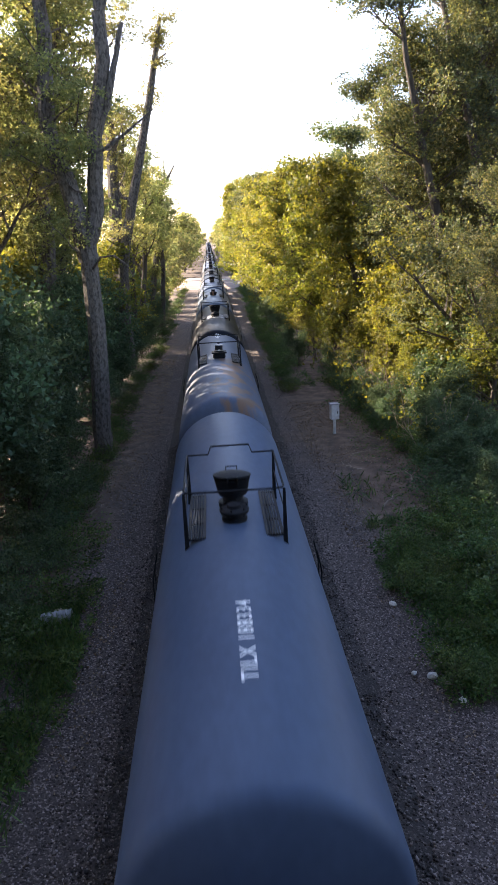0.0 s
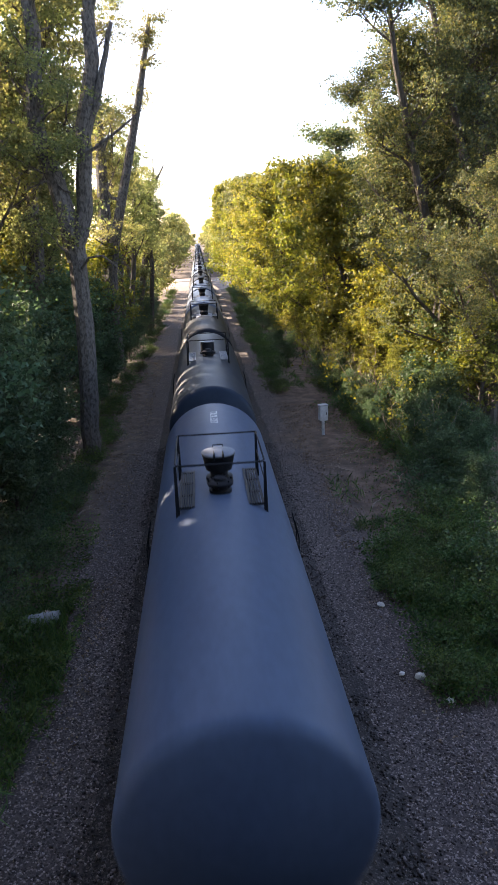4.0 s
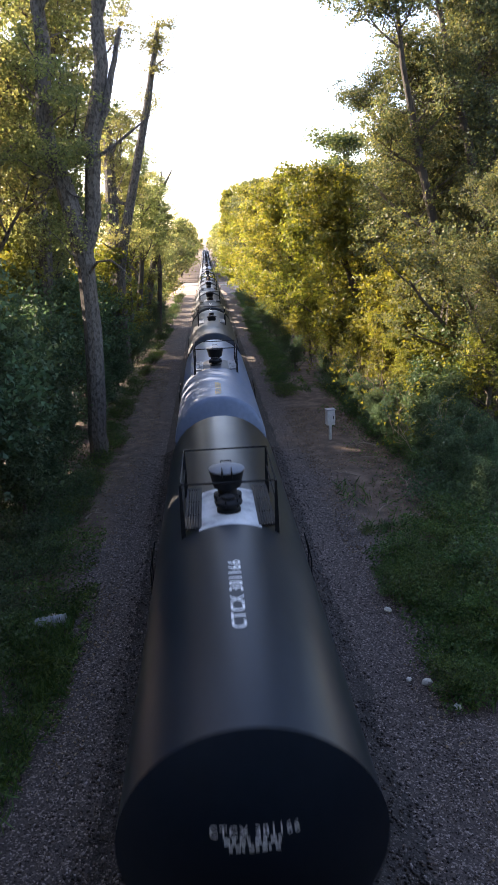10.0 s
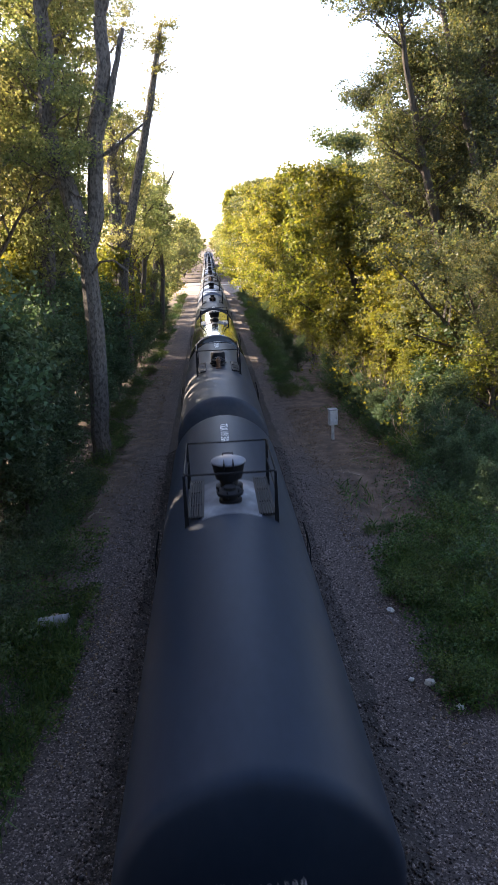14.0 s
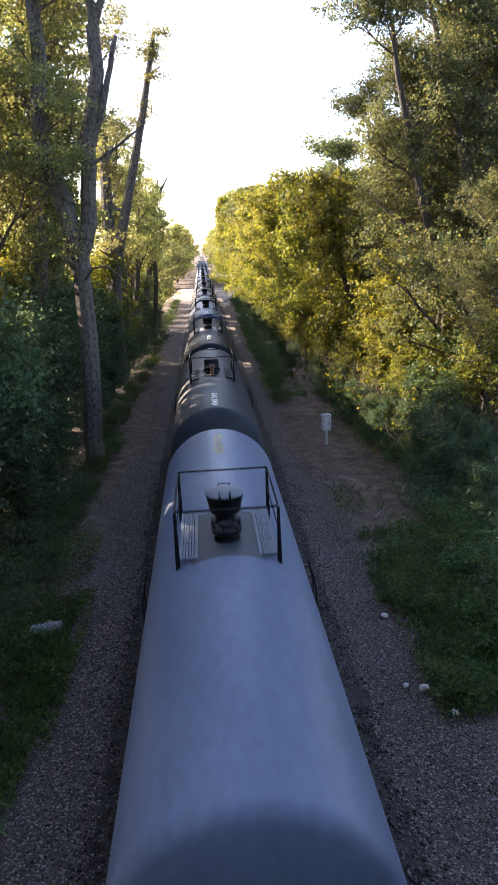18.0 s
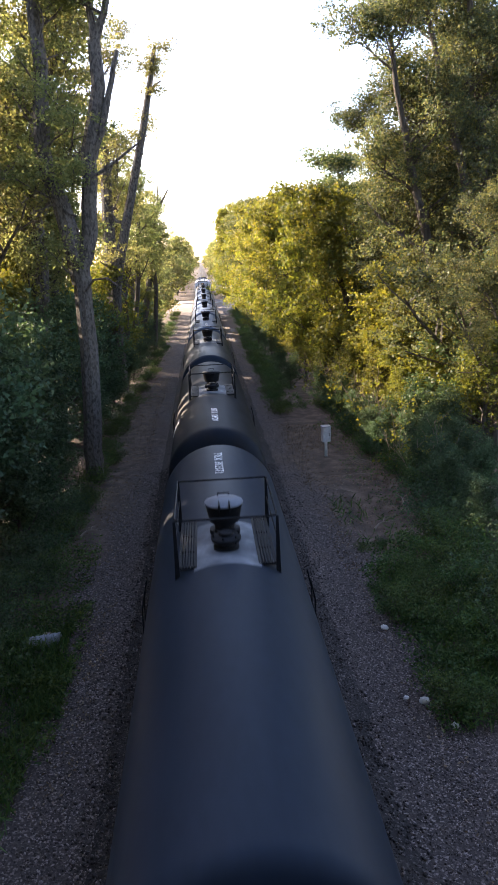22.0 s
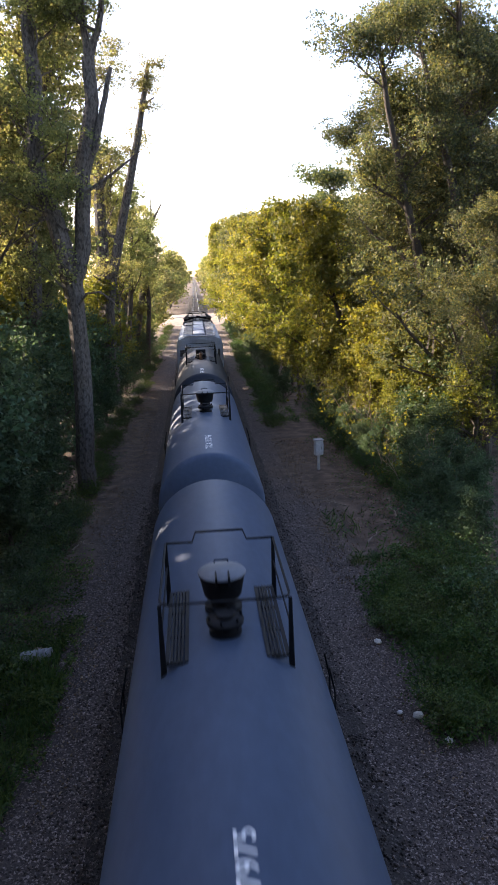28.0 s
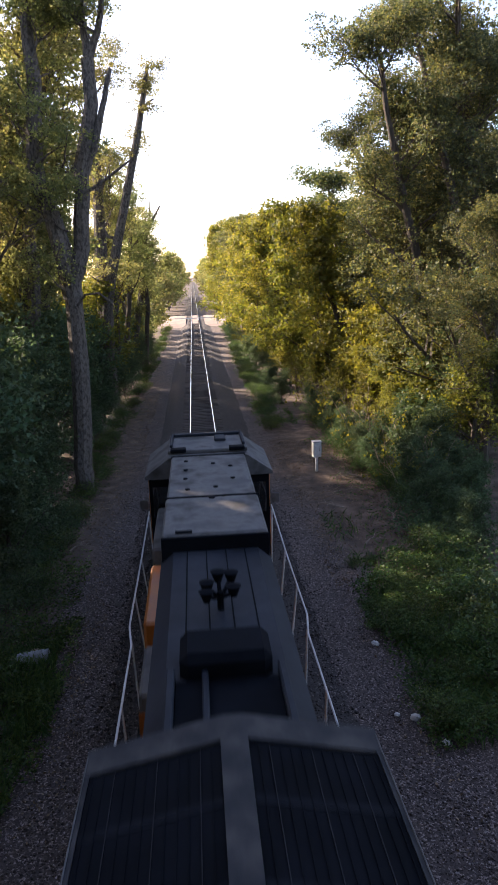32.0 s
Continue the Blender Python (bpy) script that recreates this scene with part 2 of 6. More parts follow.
# ---- mesh helpers ----
class Shape:
    """Collects vertices and faces of one part."""

    def __init__(self):
        self.v, self.f = [], []

    def add(self, verts, faces):
        o = len(self.v)
        self.v += [tuple(p) for p in verts]
        self.f += [tuple(i + o for i in q) for q in faces]
        return self

    def box(self, x0, x1, y0, y1, z0, z1, c=0.0):
        """A box with its edges cut back by c."""
        if c <= 0:
            p = [(x, y, z) for x in (x0, x1) for y in (y0, y1) for z in (z0, z1)]
            return self.add(p, [(0, 1, 3, 2), (4, 6, 7, 5), (0, 4, 5, 1), (2, 3, 7, 6), (0, 2, 6, 4), (1, 5, 7, 3)])
        lo, hi = (x0, y0, z0), (x1, y1, z1)
        p, ix = [], {}
        for s in [(a, b, d) for a in (0, 1) for b in (0, 1) for d in (0, 1)]:
            for k in range(3):
                q = [hi[j] if s[j] else lo[j] for j in range(3)]
                for j in range(3):
                    if j != k:
                        q[j] += -c if s[j] else c
                ix[s, k] = len(p)
                p.append(q)
        f = []
        for k in range(3):
            a, b = (k + 1) % 3, (k + 2) % 3
            for side in (0, 1):
                ring = []
                for u, w in ((0, 0), (1, 0), (1, 1), (0, 1)):
                    s = [0, 0, 0]
                    s[k], s[a], s[b] = side, u, w
                    ring.append(ix[tuple(s), k])
                f.append(ring if side else ring[::-1])
            for u in (0, 1):
                for w in (0, 1):
                    s0, s1 = [0, 0, 0], [0, 0, 0]
                    s0[a] = s1[a] = u
                    s0[b] = s1[b] = w
                    s1[k] = 1
                    q = [ix[tuple(s0), a], ix[tuple(s1), a], ix[tuple(s1), b], ix[tuple(s0), b]]
                    f.append(q if (u ^ w) else q[::-1])
        for s in {s for s, _ in ix}:
            t = [ix[s, 0], ix[s, 1], ix[s, 2]]
            f.append(t if sum(s) % 2 else t[::-1])
        return self.add(p, f)

    def tube(self, pts, radii, sides=7, cap=True):
        """A round bar along points."""
        pts = [Vector(p) for p in pts]
        if not hasattr(radii, "__len__"):
            radii = [radii] * len(pts)
        v, f = [], []
        side = None
        for i, p in enumerate(pts):
            d = (pts[min(i + 1, len(pts) - 1)] - pts[max(i - 1, 0)]).normalized()
            if side is None:
                side = d.orthogonal().normalized()
            side = (side - d * side.dot(d)).normalized()
            up = d.cross(side)
            for k in range(sides):
                a = 2 * math.pi * k / sides
                v.append(p + (side * math.cos(a) + up * math.sin(a)) * radii[i])
        for i in range(len(pts) - 1):
            for k in range(sides):
                a, b = i * sides + k, i * sides + (k + 1) % sides
                f.append((a, b, b + sides, a + sides))
        if cap:
            f.append(tuple(range(sides))[::-1])
            f.append(tuple(range((len(pts) - 1) * sides, len(pts) * sides)))
        return self.add(v, f)

    def turned(self, profile, centre=(0, 0, 0), axis="z", sides=24):
        """A turned body: profile of (radius, height) along the axis."""
        v, f = [], []
        for r, h in profile:
            for k in range(sides):
                a = 2 * math.pi * k / sides
                c, s = r * math.cos(a), r * math.sin(a)
                q = {"z": (c, s, h), "y": (s, h, c), "x": (h, c, s)}[axis]
                v.append((q[0] + centre[0], q[1] + centre[1], q[2] + centre[2]))
        for i in range(len(profile) - 1):
            for k in range(sides):
                a, b = i * sides + k, i * sides + (k + 1) % sides
                f.append((a, b, b + sides, a + sides))
        f.append(tuple(range(sides))[::-1])
        f.append(tuple(range((len(profile) - 1) * sides, len(profile) * sides)))
        return self.add(v, f)

    def prism(self, outline, y0, y1):
        """An outline in x, z drawn out along y."""
        n = len(outline)
        v = [(x, y0, z) for x, z in outline] + [(x, y1, z) for x, z in outline]
        f = [(i, (i + 1) % n, n + (i + 1) % n, n + i) for i in range(n)]
        return self.add(v, f + [tuple(range(n))[::-1], tuple(range(n, 2 * n))])

    def mesh(self, name, mat, smooth=35):
        me = bpy.data.meshes.new(name)
        me.from_pydata(self.v, [], self.f)
        me.materials.append(mat)
        if smooth:
            me.shade_smooth()
            me.set_sharp_from_angle(angle=radians(smooth))
        return me


def part(name, shape, mat, parent=None, label="", smooth=35):
    """One mesh object under a thing or a part. shape may be a ready mesh that alike parts share."""
    ob = new(name, shape if isinstance(shape, bpy.types.Mesh) else shape.mesh(name, mat, smooth))
    ob.parent = parent
    if label:
        ob["label"] = label
    return ob


def thing(name, label, category, m=None, group="", kind=""):
    ob = new(name)
    ob.empty_display_size = 0.3
    if m is not None:
        ob.matrix_basis = m
    return tagged(ob, label, category, group, kind)


def quads_mesh(name, verts, mat, corners=4):
    """Many loose leaves or stones at once: verts (n, corners, 3)."""
    n = len(verts)
    me = bpy.data.meshes.new(name)
    me.vertices.add(n * corners)
    me.vertices.foreach_set("co", np.asarray(verts, np.float32).ravel())
    me.loops.add(n * corners)
    me.loops.foreach_set("vertex_index", np.arange(n * corners, dtype=np.int32))
    me.polygons.add(n)
    me.polygons.foreach_set("loop_start", np.arange(0, n * corners, corners, dtype=np.int32))
    me.update(calc_edges=True)
    me.materials.append(mat)
    return me


def leaves(centres, size, rng, droop=0.3, slim=0.55, grow=0.5):
    """A kite-shaped leaf at each centre, turned at random, mostly level."""
    n = len(centres)
    d = rng.normal(size=(n, 3))
    d[:, 2] = d[:, 2] * 0.6 - droop
    d /= np.linalg.norm(d, axis=1)[:, None]
    u = rng.normal(size=(n, 3))
    u[:, 2] *= 0.8
    w = np.cross(d, u)
    w /= np.linalg.norm(w, axis=1)[:, None] + 1e-9
    s = (size * (1 - grow / 2 + grow * rng.random(n)))[:, None]
    a, b = centres - d * s * 0.5, centres + d * s * 0.5
    mid = centres - d * s * 0.06
    return np.stack([a, mid + w * s * slim * 0.5, b, mid - w * s * slim * 0.5], axis=1)


# ---- ground and track ----
def ground_height(x, y):
    d = x - TRACK_X
    z = -0.62
    right = np.clip((d - 5.0) / 9.0, 0, 1)
    left = np.clip((-d - 4.4) / 8.0, 0, 1)
    z = z + 0.5 * right * right - 0.35 * left * np.clip((60 - y) / 40, 0, 1)
    bumps = 0.06 * np.clip((95 - y) / 40, 0, 1) * np.sin(x * 1.7 + y * 0.33) * np.sin(y * 0.71 - x * 0.4) * np.clip((abs(d) - 3.2) / 2, 0, 1)
    return z + bumps


def sheet(name, xs, ys, height, mat):
    xs, ys = np.asarray(xs), np.asarray(ys)
    gx, gy = np.meshgrid(xs, ys)
    gz = height(gx, gy)
    v = np.stack([gx, gy, gz], -1).reshape(-1, 3)
    nx = len(xs)
    f = [(j * nx + i, j * nx + i + 1, (j + 1) * nx + i + 1, (j + 1) * nx + i) for j in range(len(ys) - 1) for i in range(nx - 1)]
    me = bpy.data.meshes.new(name)
    me.from_pydata(v.tolist(), [], f)
    me.materials.append(mat)
    me.shade_smooth()
    return me


xs = np.concatenate([[-1500, -600, -200, -80, -40], np.linspace(-24, 24, 97), [40, 80, 200, 600, 1500]])
ys = np.concatenate([[-600, -200, -80, -30], np.linspace(-10, 70, 161), np.linspace(72, 200, 65), [260, 400, 700, 1200, 2500]])
tagged(new("ground", sheet("ground", xs, ys, ground_height, GROUND)), "grey gravel strips beside the track, brown soil beyond", "ground", kind="structure")


# ballast bed under the rails, its shoulder darkened for the shade beside the train
s = Shape()
bed = [(-2.75, -0.68), (-2.2, -0.46), (-1.65, -0.2), (-0.8, -0.19), (0, -0.2), (0.8, -0.19), (1.65, -0.2), (2.3, -0.46), (3.1, -0.68)]
ys3 = np.concatenate([np.linspace(-20, 160, 361), [300, 700, 1200]])
for j, y in enumerate(ys3):
    for i, (x, z) in enumerate(bed):
        w = (0.05 if 0 < i < len(bed) - 1 else 0.04) * noise.noise((x * 3, y * 1.5, 1))
        s.v.append((TRACK_X + x + w, y, z + w))
for j in range(len(ys3) - 1):
    for i in range(len(bed) - 1):
        a = j * len(bed) + i
        s.f.append((a, a + 1, a + len(bed) + 1, a + len(bed)))
tagged(part("ballast", s, BALLAST), "dark ballast shoulder under the rails, shade put into its colour", "ballast", kind="structure")

# rails: foot, web and head; the head's top is worn bright
for side in (-1, 1):
    x = TRACK_X + side * 0.7525
    r = thing("rail", "steel running rail with a worn bright head", "rail", pose(x, 0, 0), group="rails of the track", kind="structure")
    s = Shape()
    s.prism([(-0.07, -0.17), (0.07, -0.17), (0.07, -0.155), (0.012, -0.14), (0.012, -0.045), (0.037, -0.035), (0.037, -0.008),
             (-0.037, -0.008), (-0.037, -0.035), (-0.012, -0.045), (-0.012, -0.14), (-0.07, -0.155)], -20, 1200)
    part("rail_body", s, RUST, r)
    s = Shape()
    s.prism([(-0.035, -0.008), (0.035, -0.008), (0.035, -0.004), (0.028, 0), (-0.028, 0), (-0.035, -0.004)], -20, 1200)
    part("rail_head", s, STEEL_HEAD, r, "bright worn rail head")

# level crossing with a gravel road, its pale colour widened to paint the sunlit ground around
s = Shape()
for x0, x1 in ((-60, TRACK_X - 1.9), (TRACK_X - 0.62, TRACK_X + 0.62), (TRACK_X + 1.9, 60)):
    rows = np.linspace(x0, x1, max(3, int((x1 - x0) / 2)))
    o = len(s.v)
    for x in rows:
        top = -0.06 - 0.45 * min(1, max(0, (abs(x - TRACK_X) - 4) / 12))
        s.v += [(x, 136.0 + 1.5 * noise.noise((x * 0.3, 0, 0)), top - 0.6), (x, 140.5, top), (x, 166, top), (x, 169.0, top - 0.6)]
    for j in range(len(rows) - 1):
        for i in range(3):
            a = o + j * 4 + i
            s.f.append((a, a + 4, a + 5, a + 1))
tagged(part("crossing_road", s, SAND), "pale sandy road across the track, widened over sunlit gravel", "road", kind="structure")

# the road bridge on which the camera stands, behind and below the view; unseen, it blocks light from behind
s = Shape()
s.box(-45, 45, -9.0, 0.2, 6.7, 7.5, 0.02)
s.box(-45, 45, -0.1, 0.2, 7.5, 8.3, 0.02)
s.box(-45, 45, -9.0, -8.7, 7.5, 8.3, 0.02)
tagged(part("bridge_deck", s, CONCRETE), "plain unseen concrete road bridge deck, darkened to cut bounced light", "bridge", kind="structure")
for x0, x1 in ((-45, -7.5), (8, 45)):
    s = Shape()
    s.box(x0, x1, -9.0, -0.3, -1.2, 6.7, 0.02)
    tagged(part("bridge_abutment", s, CONCRETE), "plain unseen concrete bridge abutment that blocks light", "bridge abutment", kind="structure")


# ---- trees ----
def grow(rng, start, way, length, radius, level, tubes, tips, up=0.25, bend=0.18, kids=(5, 4, 3), steps=6, spread=0.75, first=0.3, reach=0.34):
    """A limb and its branches: tubes of (points, radii), tips where leaves sit."""
    pts, rad = [Vector(start)], [radius]
    d = Vector(way).normalized()
    for i in range(steps):
        d = (d + Vector(rng.normal(0, bend, 3)) + Vector((0, 0, up * 0.35))).normalized()
        pts.append(pts[-1] + d * (length / steps))
        rad.append(radius * (1 - 0.75 * (i + 1) / steps))
    tubes.append((pts, rad, level))
    if level >= 2:
        for p in pts[2:]:
            tips.append((tuple(p), level))
    if level < len(kids):
        n = kids[level]
        for k in range(n):
            a = first + (1 - first) * (k + rng.random()) / n
            i = min(steps - 1, int(a * steps))
            p = pts[i].lerp(pts[i + 1], a * steps - i)
            turn = rng.random() * 6.283
            out = Vector((math.cos(turn), math.sin(turn), 0.25 + 0.3 * rng.random()))
            nd = (d * (1 - spread) + out * spread).normalized()
            share = reach * (1.15 - 0.7 * a) if level == 0 else 0.6 - 0.22 * a
            grow(rng, p, nd, length * share * (0.75 + 0.5 * rng.random()), rad[i] * (0.42 if level == 0 else 0.6), level + 1, tubes, tips,
                 up * 0.6, bend * 1.2, kids, max(4, steps - 1), spread, 0.2)
    else:
        tips.append((tuple(pts[-1]), level + 1))


def crown_of(tips, count, size, clump, rng, low=0.0, spray=12, bunch=0.6):
    """Leaves in small sprays, the sprays in clumps round the twigs."""
    c = np.array([p for p, _ in tips])
    c = c[c[:, 2] > low]
    c = c[rng.permutation(len(c))[:max(40, int(len(c) * bunch))]]
    n = max(1, count // spray)
    mid = c[rng.integers(0, len(c), n)] + rng.normal(0, clump, (n, 3)) * np.array([1, 1, 0.6])
    off = rng.normal(0, 1.0, (n, spray, 3)) * (size * (0.7 + 0.8 * rng.random((n, 1, 1)))) * np.array([1, 1, 0.5])
    off[:, :, 2] -= 0.25 * np.hypot(off[:, :, 0], off[:, :, 1])
    return leaves((mid[:, None] + off).reshape(-1, 3), size, rng)


def tree_parts(root, tubes, leaf_verts, bark, leaf, min_r=0.012, plain=False, twigs=True):
    s = Shape()
    for pts, rad, level in tubes:
        if level == 3 and twigs == "fine":
            s.tube([pts[0], pts[len(pts) // 2], pts[-1]], [0.012, 0.009, 0.004], 3, cap=False)
            continue
        if rad[0] < min_r or level > (2 if twigs else 1):
            continue
        if level == 2 or (level == 1 and not twigs):
            pts, rad = pts[::2], rad[::2]
        s.tube(pts, [max(r, 0.006) for r in rad], 9 if level == 0 else (5 if level == 1 else 3), cap=level < 1)
    part("trunk", s, bark, root)
    if plain:
        leaf_verts = leaf_verts[:, (0, 1, 3)] if len(leaf_verts) % 2 else leaf_verts[:, (1, 2, 3)]
        mid = leaf_verts.mean(axis=1, keepdims=True)
        leaf_verts = mid + (leaf_verts - mid) * 1.3
    ob = new("crown", quads_mesh("crown", leaf_verts, leaf, leaf_verts.shape[1]))
    ob.parent = root
    return root


def broadleaf(name, label, seed, height, spread, count, size, leaf, bark, low=1.2, clump=0.5, kids=(9, 6, 4), first=0.15, up=0.25, reach=0.34, plain=False, twigs=True):
    rng = np.random.default_rng(seed)
    root = thing(name, label, "tree")
    tubes, tips = [], []
    grow(rng, (0, 0, -0.3), (0.03, 0.02, 1), height * 0.93, height * 0.016 + 0.06, 0, tubes, tips, up=up, bend=0.07,
         kids=kids, steps=9, spread=spread, first=first, reach=reach)
    return tree_parts(root, tubes, crown_of(tips, count, size, clump, rng, low), bark, leaf, plain=plain, twigs=twigs)


def shrub(name, label, seed, height, width, count, size, leaf, stems=9, bark=BARK_DARK):
    rng = np.random.default_rng(seed)
    root = thing(name, label, "shrub")
    tubes, tips = [], []
    for k in range(stems):
        a = rng.random() * 6.283
        r = width * 0.3 * rng.random()
        grow(rng, (r * math.cos(a), r * math.sin(a), -0.1), (math.cos(a) * 0.6 * width / height, math.sin(a) * 0.6 * width / height, 1),
             height * (0.6 + 0.4 * rng.random()), 0.022, 1, tubes, tips, up=0.1, bend=0.16, kids=(0, 4, 2), steps=5, first=0.2)
    return tree_parts(root, tubes, crown_of(tips, count, size, 0.24, rng, 0.02, 6), bark, leaf, 0.004, plain=True)


def put(proto, spots, group, rng, lo=0.9, hi=1.12, label=""):
    """Copies of a grown plant over the places given; the first place takes the plant itself."""
    for i, (x, y, *k) in enumerate(spots):
        z = float(ground_height(np.array(float(x)), np.array(float(y))))
        size = k[0] if k else lo + (hi - lo) * rng.random()
        m = pose(x, y, z, 0, 0, rng.random() * 360) @ Matrix.Scale(size, 4)
        if i == 0:
            proto.matrix_basis = m
            ob = proto
        else:
            ob = copy_thing(proto, m)
            ob.matrix_basis = m
        tagged(ob, label, group=group)


rng = np.random.default_rng(5)


def row(x0, x1, y0, y1, n, jx=1.2, jy=1.5, size=None, var=0.15):
    out = []
    for i in range(n):
        a = (i + 0.5) / n
        out.append((x0 + (x1 - x0) * a + rng.normal(0, jx * 0.5), y0 + (y1 - y0) * a + rng.normal(0, jy * 0.5),
                    (size or 1.0) * (1 + var * (rng.random() * 2 - 1))))
    return out


# the big forked cottonwood by the track, with a broken limb
def big_forked_tree():
    rg = np.random.default_rng(11)
    root = thing("cottonwood_tree", "tall grey-barked cottonwood forked in two, one limb broken off", "tree", pose(-5.5, 31.6, -0.5), group="old trees by the track")
    tubes, tips = [], []

    def limb(pts, r0, r1, level=0):
        n = len(pts) - 1
        pts = [Vector(p) for p in pts]
        fine, rad = [], []
        for i in range(n):
            for k in range(3):
                a = k / 3
                fine.append(pts[i].lerp(pts[i + 1], a) + Vector(rg.normal(0, 0.03, 3)))
                rad.append(r0 + (r1 - r0) * (i + a) / n)
        fine.append(pts[-1])
        rad.append(r1)
        tubes.append((fine, rad, level))
        return fine

    limb([(0, 0, -0.4), (0.05, 0, 1.2), (0.3, 0, 6.1), (0.35, 0, 9.5), (0.8, 0, 10.9), (1.1, 0, 14.1), (1.7, 0, 16.6), (1.7, 0, 18.3)], 0.46, 0.26)
    a = limb([(1.7, 0, 18.3), (1.6, 0.1, 20.0), (1.4, 0.3, 22.0), (1.2, 0.6, 26)], 0.17, 0.05)
    b = limb([(1.7, 0, 18.3), (2.2, -0.1, 19.2), (2.7, -0.2, 21.2), (3.0, 0, 25)], 0.18, 0.05)
    limb([(1.15, 0, 13.9), (1.7, -0.1, 14.9), (2.1, -0.1, 16.3), (2.6, -0.1, 17.9)], 0.2, 0.09)
    c = limb([(0.3, 0, 8.8), (-0.1, 0.1, 11.2), (-0.9, 0.3, 14.2), (-0.6, 0.4, 17.6), (-0.7, 0.5, 19.5), (-0.7, 0.6, 23)], 0.45, 0.2)
    tubes.append(([Vector(p) for p in ((0.35, 0, 11.0), (-0.6, -0.1, 12.1), (-1.45, -0.15, 11.8))], [0.09, 0.06, 0.02], 1))
    tubes.append(([Vector(p) for p in ((0.6, 0, 11.2), (0.9, -0.4, 12.9), (2.0, -0.6, 13.5), (3.2, -0.7, 14.3), (3.6, -0.7, 14.6))], [0.11, 0.09, 0.07, 0.04, 0.02], 1))
    tubes.append(([Vector(p) for p in ((0.3, -0.2, 8.3), (0.9, -0.7, 8.95), (1.5, -0.9, 9.0), (2.0, -1.0, 8.6), (2.25, -1.0, 8.1))], [0.06, 0.05, 0.045, 0.03, 0.015], 1))
    for path, n in ((a, 10), (b, 10), (c, 14)):
        for k in range(n):
            p = path[int(len(path) * (0.25 + 0.7 * k / n))]
            t = rg.random() * 6.283
            grow(rg, p, (math.cos(t), math.sin(t), 0.5), 1.6 + rg.random(), 0.06, 1, tubes, tips, kids=(0, 4, 3), steps=5)
    for k in range(6):
        t = rg.random() * 6.283
        grow(rg, (0.3, 0, 9 + k * 1.3), (math.cos(t), math.sin(t), 0.4), 1.5 + rg.random(), 0.05, 1, tubes, tips, kids=(0, 4, 2), steps=5)
    return tree_parts(root, tubes, crown_of(tips, 26000, 0.15, 0.3, rg), BARK, LEAF_GREEN, plain=True)


def leaning_snag_tree():
    rg = np.random.default_rng(12)
    root = thing("cottonwood_tree", "old cottonwood with a bare snapped limb leaning over the track", "tree", pose(-7.0, 55, -0.5), group="old trees by the track")
    tubes, tips = [], []
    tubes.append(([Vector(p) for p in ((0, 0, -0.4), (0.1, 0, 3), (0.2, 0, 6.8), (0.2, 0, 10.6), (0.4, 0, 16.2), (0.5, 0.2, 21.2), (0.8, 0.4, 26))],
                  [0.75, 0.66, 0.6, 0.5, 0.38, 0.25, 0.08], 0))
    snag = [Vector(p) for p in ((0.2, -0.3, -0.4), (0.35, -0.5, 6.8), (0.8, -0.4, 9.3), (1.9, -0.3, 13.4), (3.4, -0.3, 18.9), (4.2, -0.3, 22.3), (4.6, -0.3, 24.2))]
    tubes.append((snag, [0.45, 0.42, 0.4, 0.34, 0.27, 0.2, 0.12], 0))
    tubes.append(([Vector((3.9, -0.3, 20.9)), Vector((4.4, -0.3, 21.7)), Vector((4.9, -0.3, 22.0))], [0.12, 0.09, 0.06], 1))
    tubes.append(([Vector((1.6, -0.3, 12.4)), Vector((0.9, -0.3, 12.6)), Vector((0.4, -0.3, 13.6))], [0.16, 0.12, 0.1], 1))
    for k in range(14):
        t = rg.random() * 6.283
        z = 8 + 1.25 * k
        grow(rg, (0.3, 0, z), (math.cos(t), math.sin(t), 0.5), 2.4 + rg.random(), 0.09, 1, tubes, tips, kids=(0, 5, 3), steps=5)
    for z, x in ((19.0, 3.5), (19.8, 3.7), (21.4, 4.0), (22.6, 4.25), (23.2, 4.35), (23.9, 4.5), (24.2, 4.6)):
        grow(rg, (x, -0.3, z), (rg.normal(), rg.normal(), -0.1), 0.6 + 0.4 * rg.random(), 0.02, 1, tubes, tips, up=-0.3, kids=(0, 3, 2), steps=4)
    return tree_parts(root, tubes, crown_of(tips, 22000, 0.16, 0.32, rg), BARK, LEAF_GREEN, plain=True)


def bent_dead_tree():
    rg = np.random.default_rng(13)
    root = thing("dead_tree", "bent grey tree with bare forked top", "tree", pose(-7.1, 78, -0.5), group="old trees by the track")
    tubes, tips = [], []
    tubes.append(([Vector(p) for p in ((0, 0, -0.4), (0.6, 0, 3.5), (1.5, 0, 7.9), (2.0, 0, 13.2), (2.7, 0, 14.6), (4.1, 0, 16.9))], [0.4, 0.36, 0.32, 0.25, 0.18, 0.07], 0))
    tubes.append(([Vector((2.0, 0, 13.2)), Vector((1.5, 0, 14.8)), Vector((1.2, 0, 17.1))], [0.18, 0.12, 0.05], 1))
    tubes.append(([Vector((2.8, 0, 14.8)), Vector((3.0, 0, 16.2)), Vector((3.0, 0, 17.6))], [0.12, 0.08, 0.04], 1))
    for k in range(11):
        t = rg.random() * 6.283
        grow(rg, (1.0 + 0.15 * k, 0, 5 + 0.9 * k), (math.cos(t), math.sin(t), 0.5), 1.8, 0.06, 1, tubes, tips, kids=(0, 4, 3), steps=5)
    return tree_parts(root, tubes, crown_of(tips, 7000, 0.19, 0.3, rg), BARK, LEAF_GREEN, plain=True)


big_forked_tree()
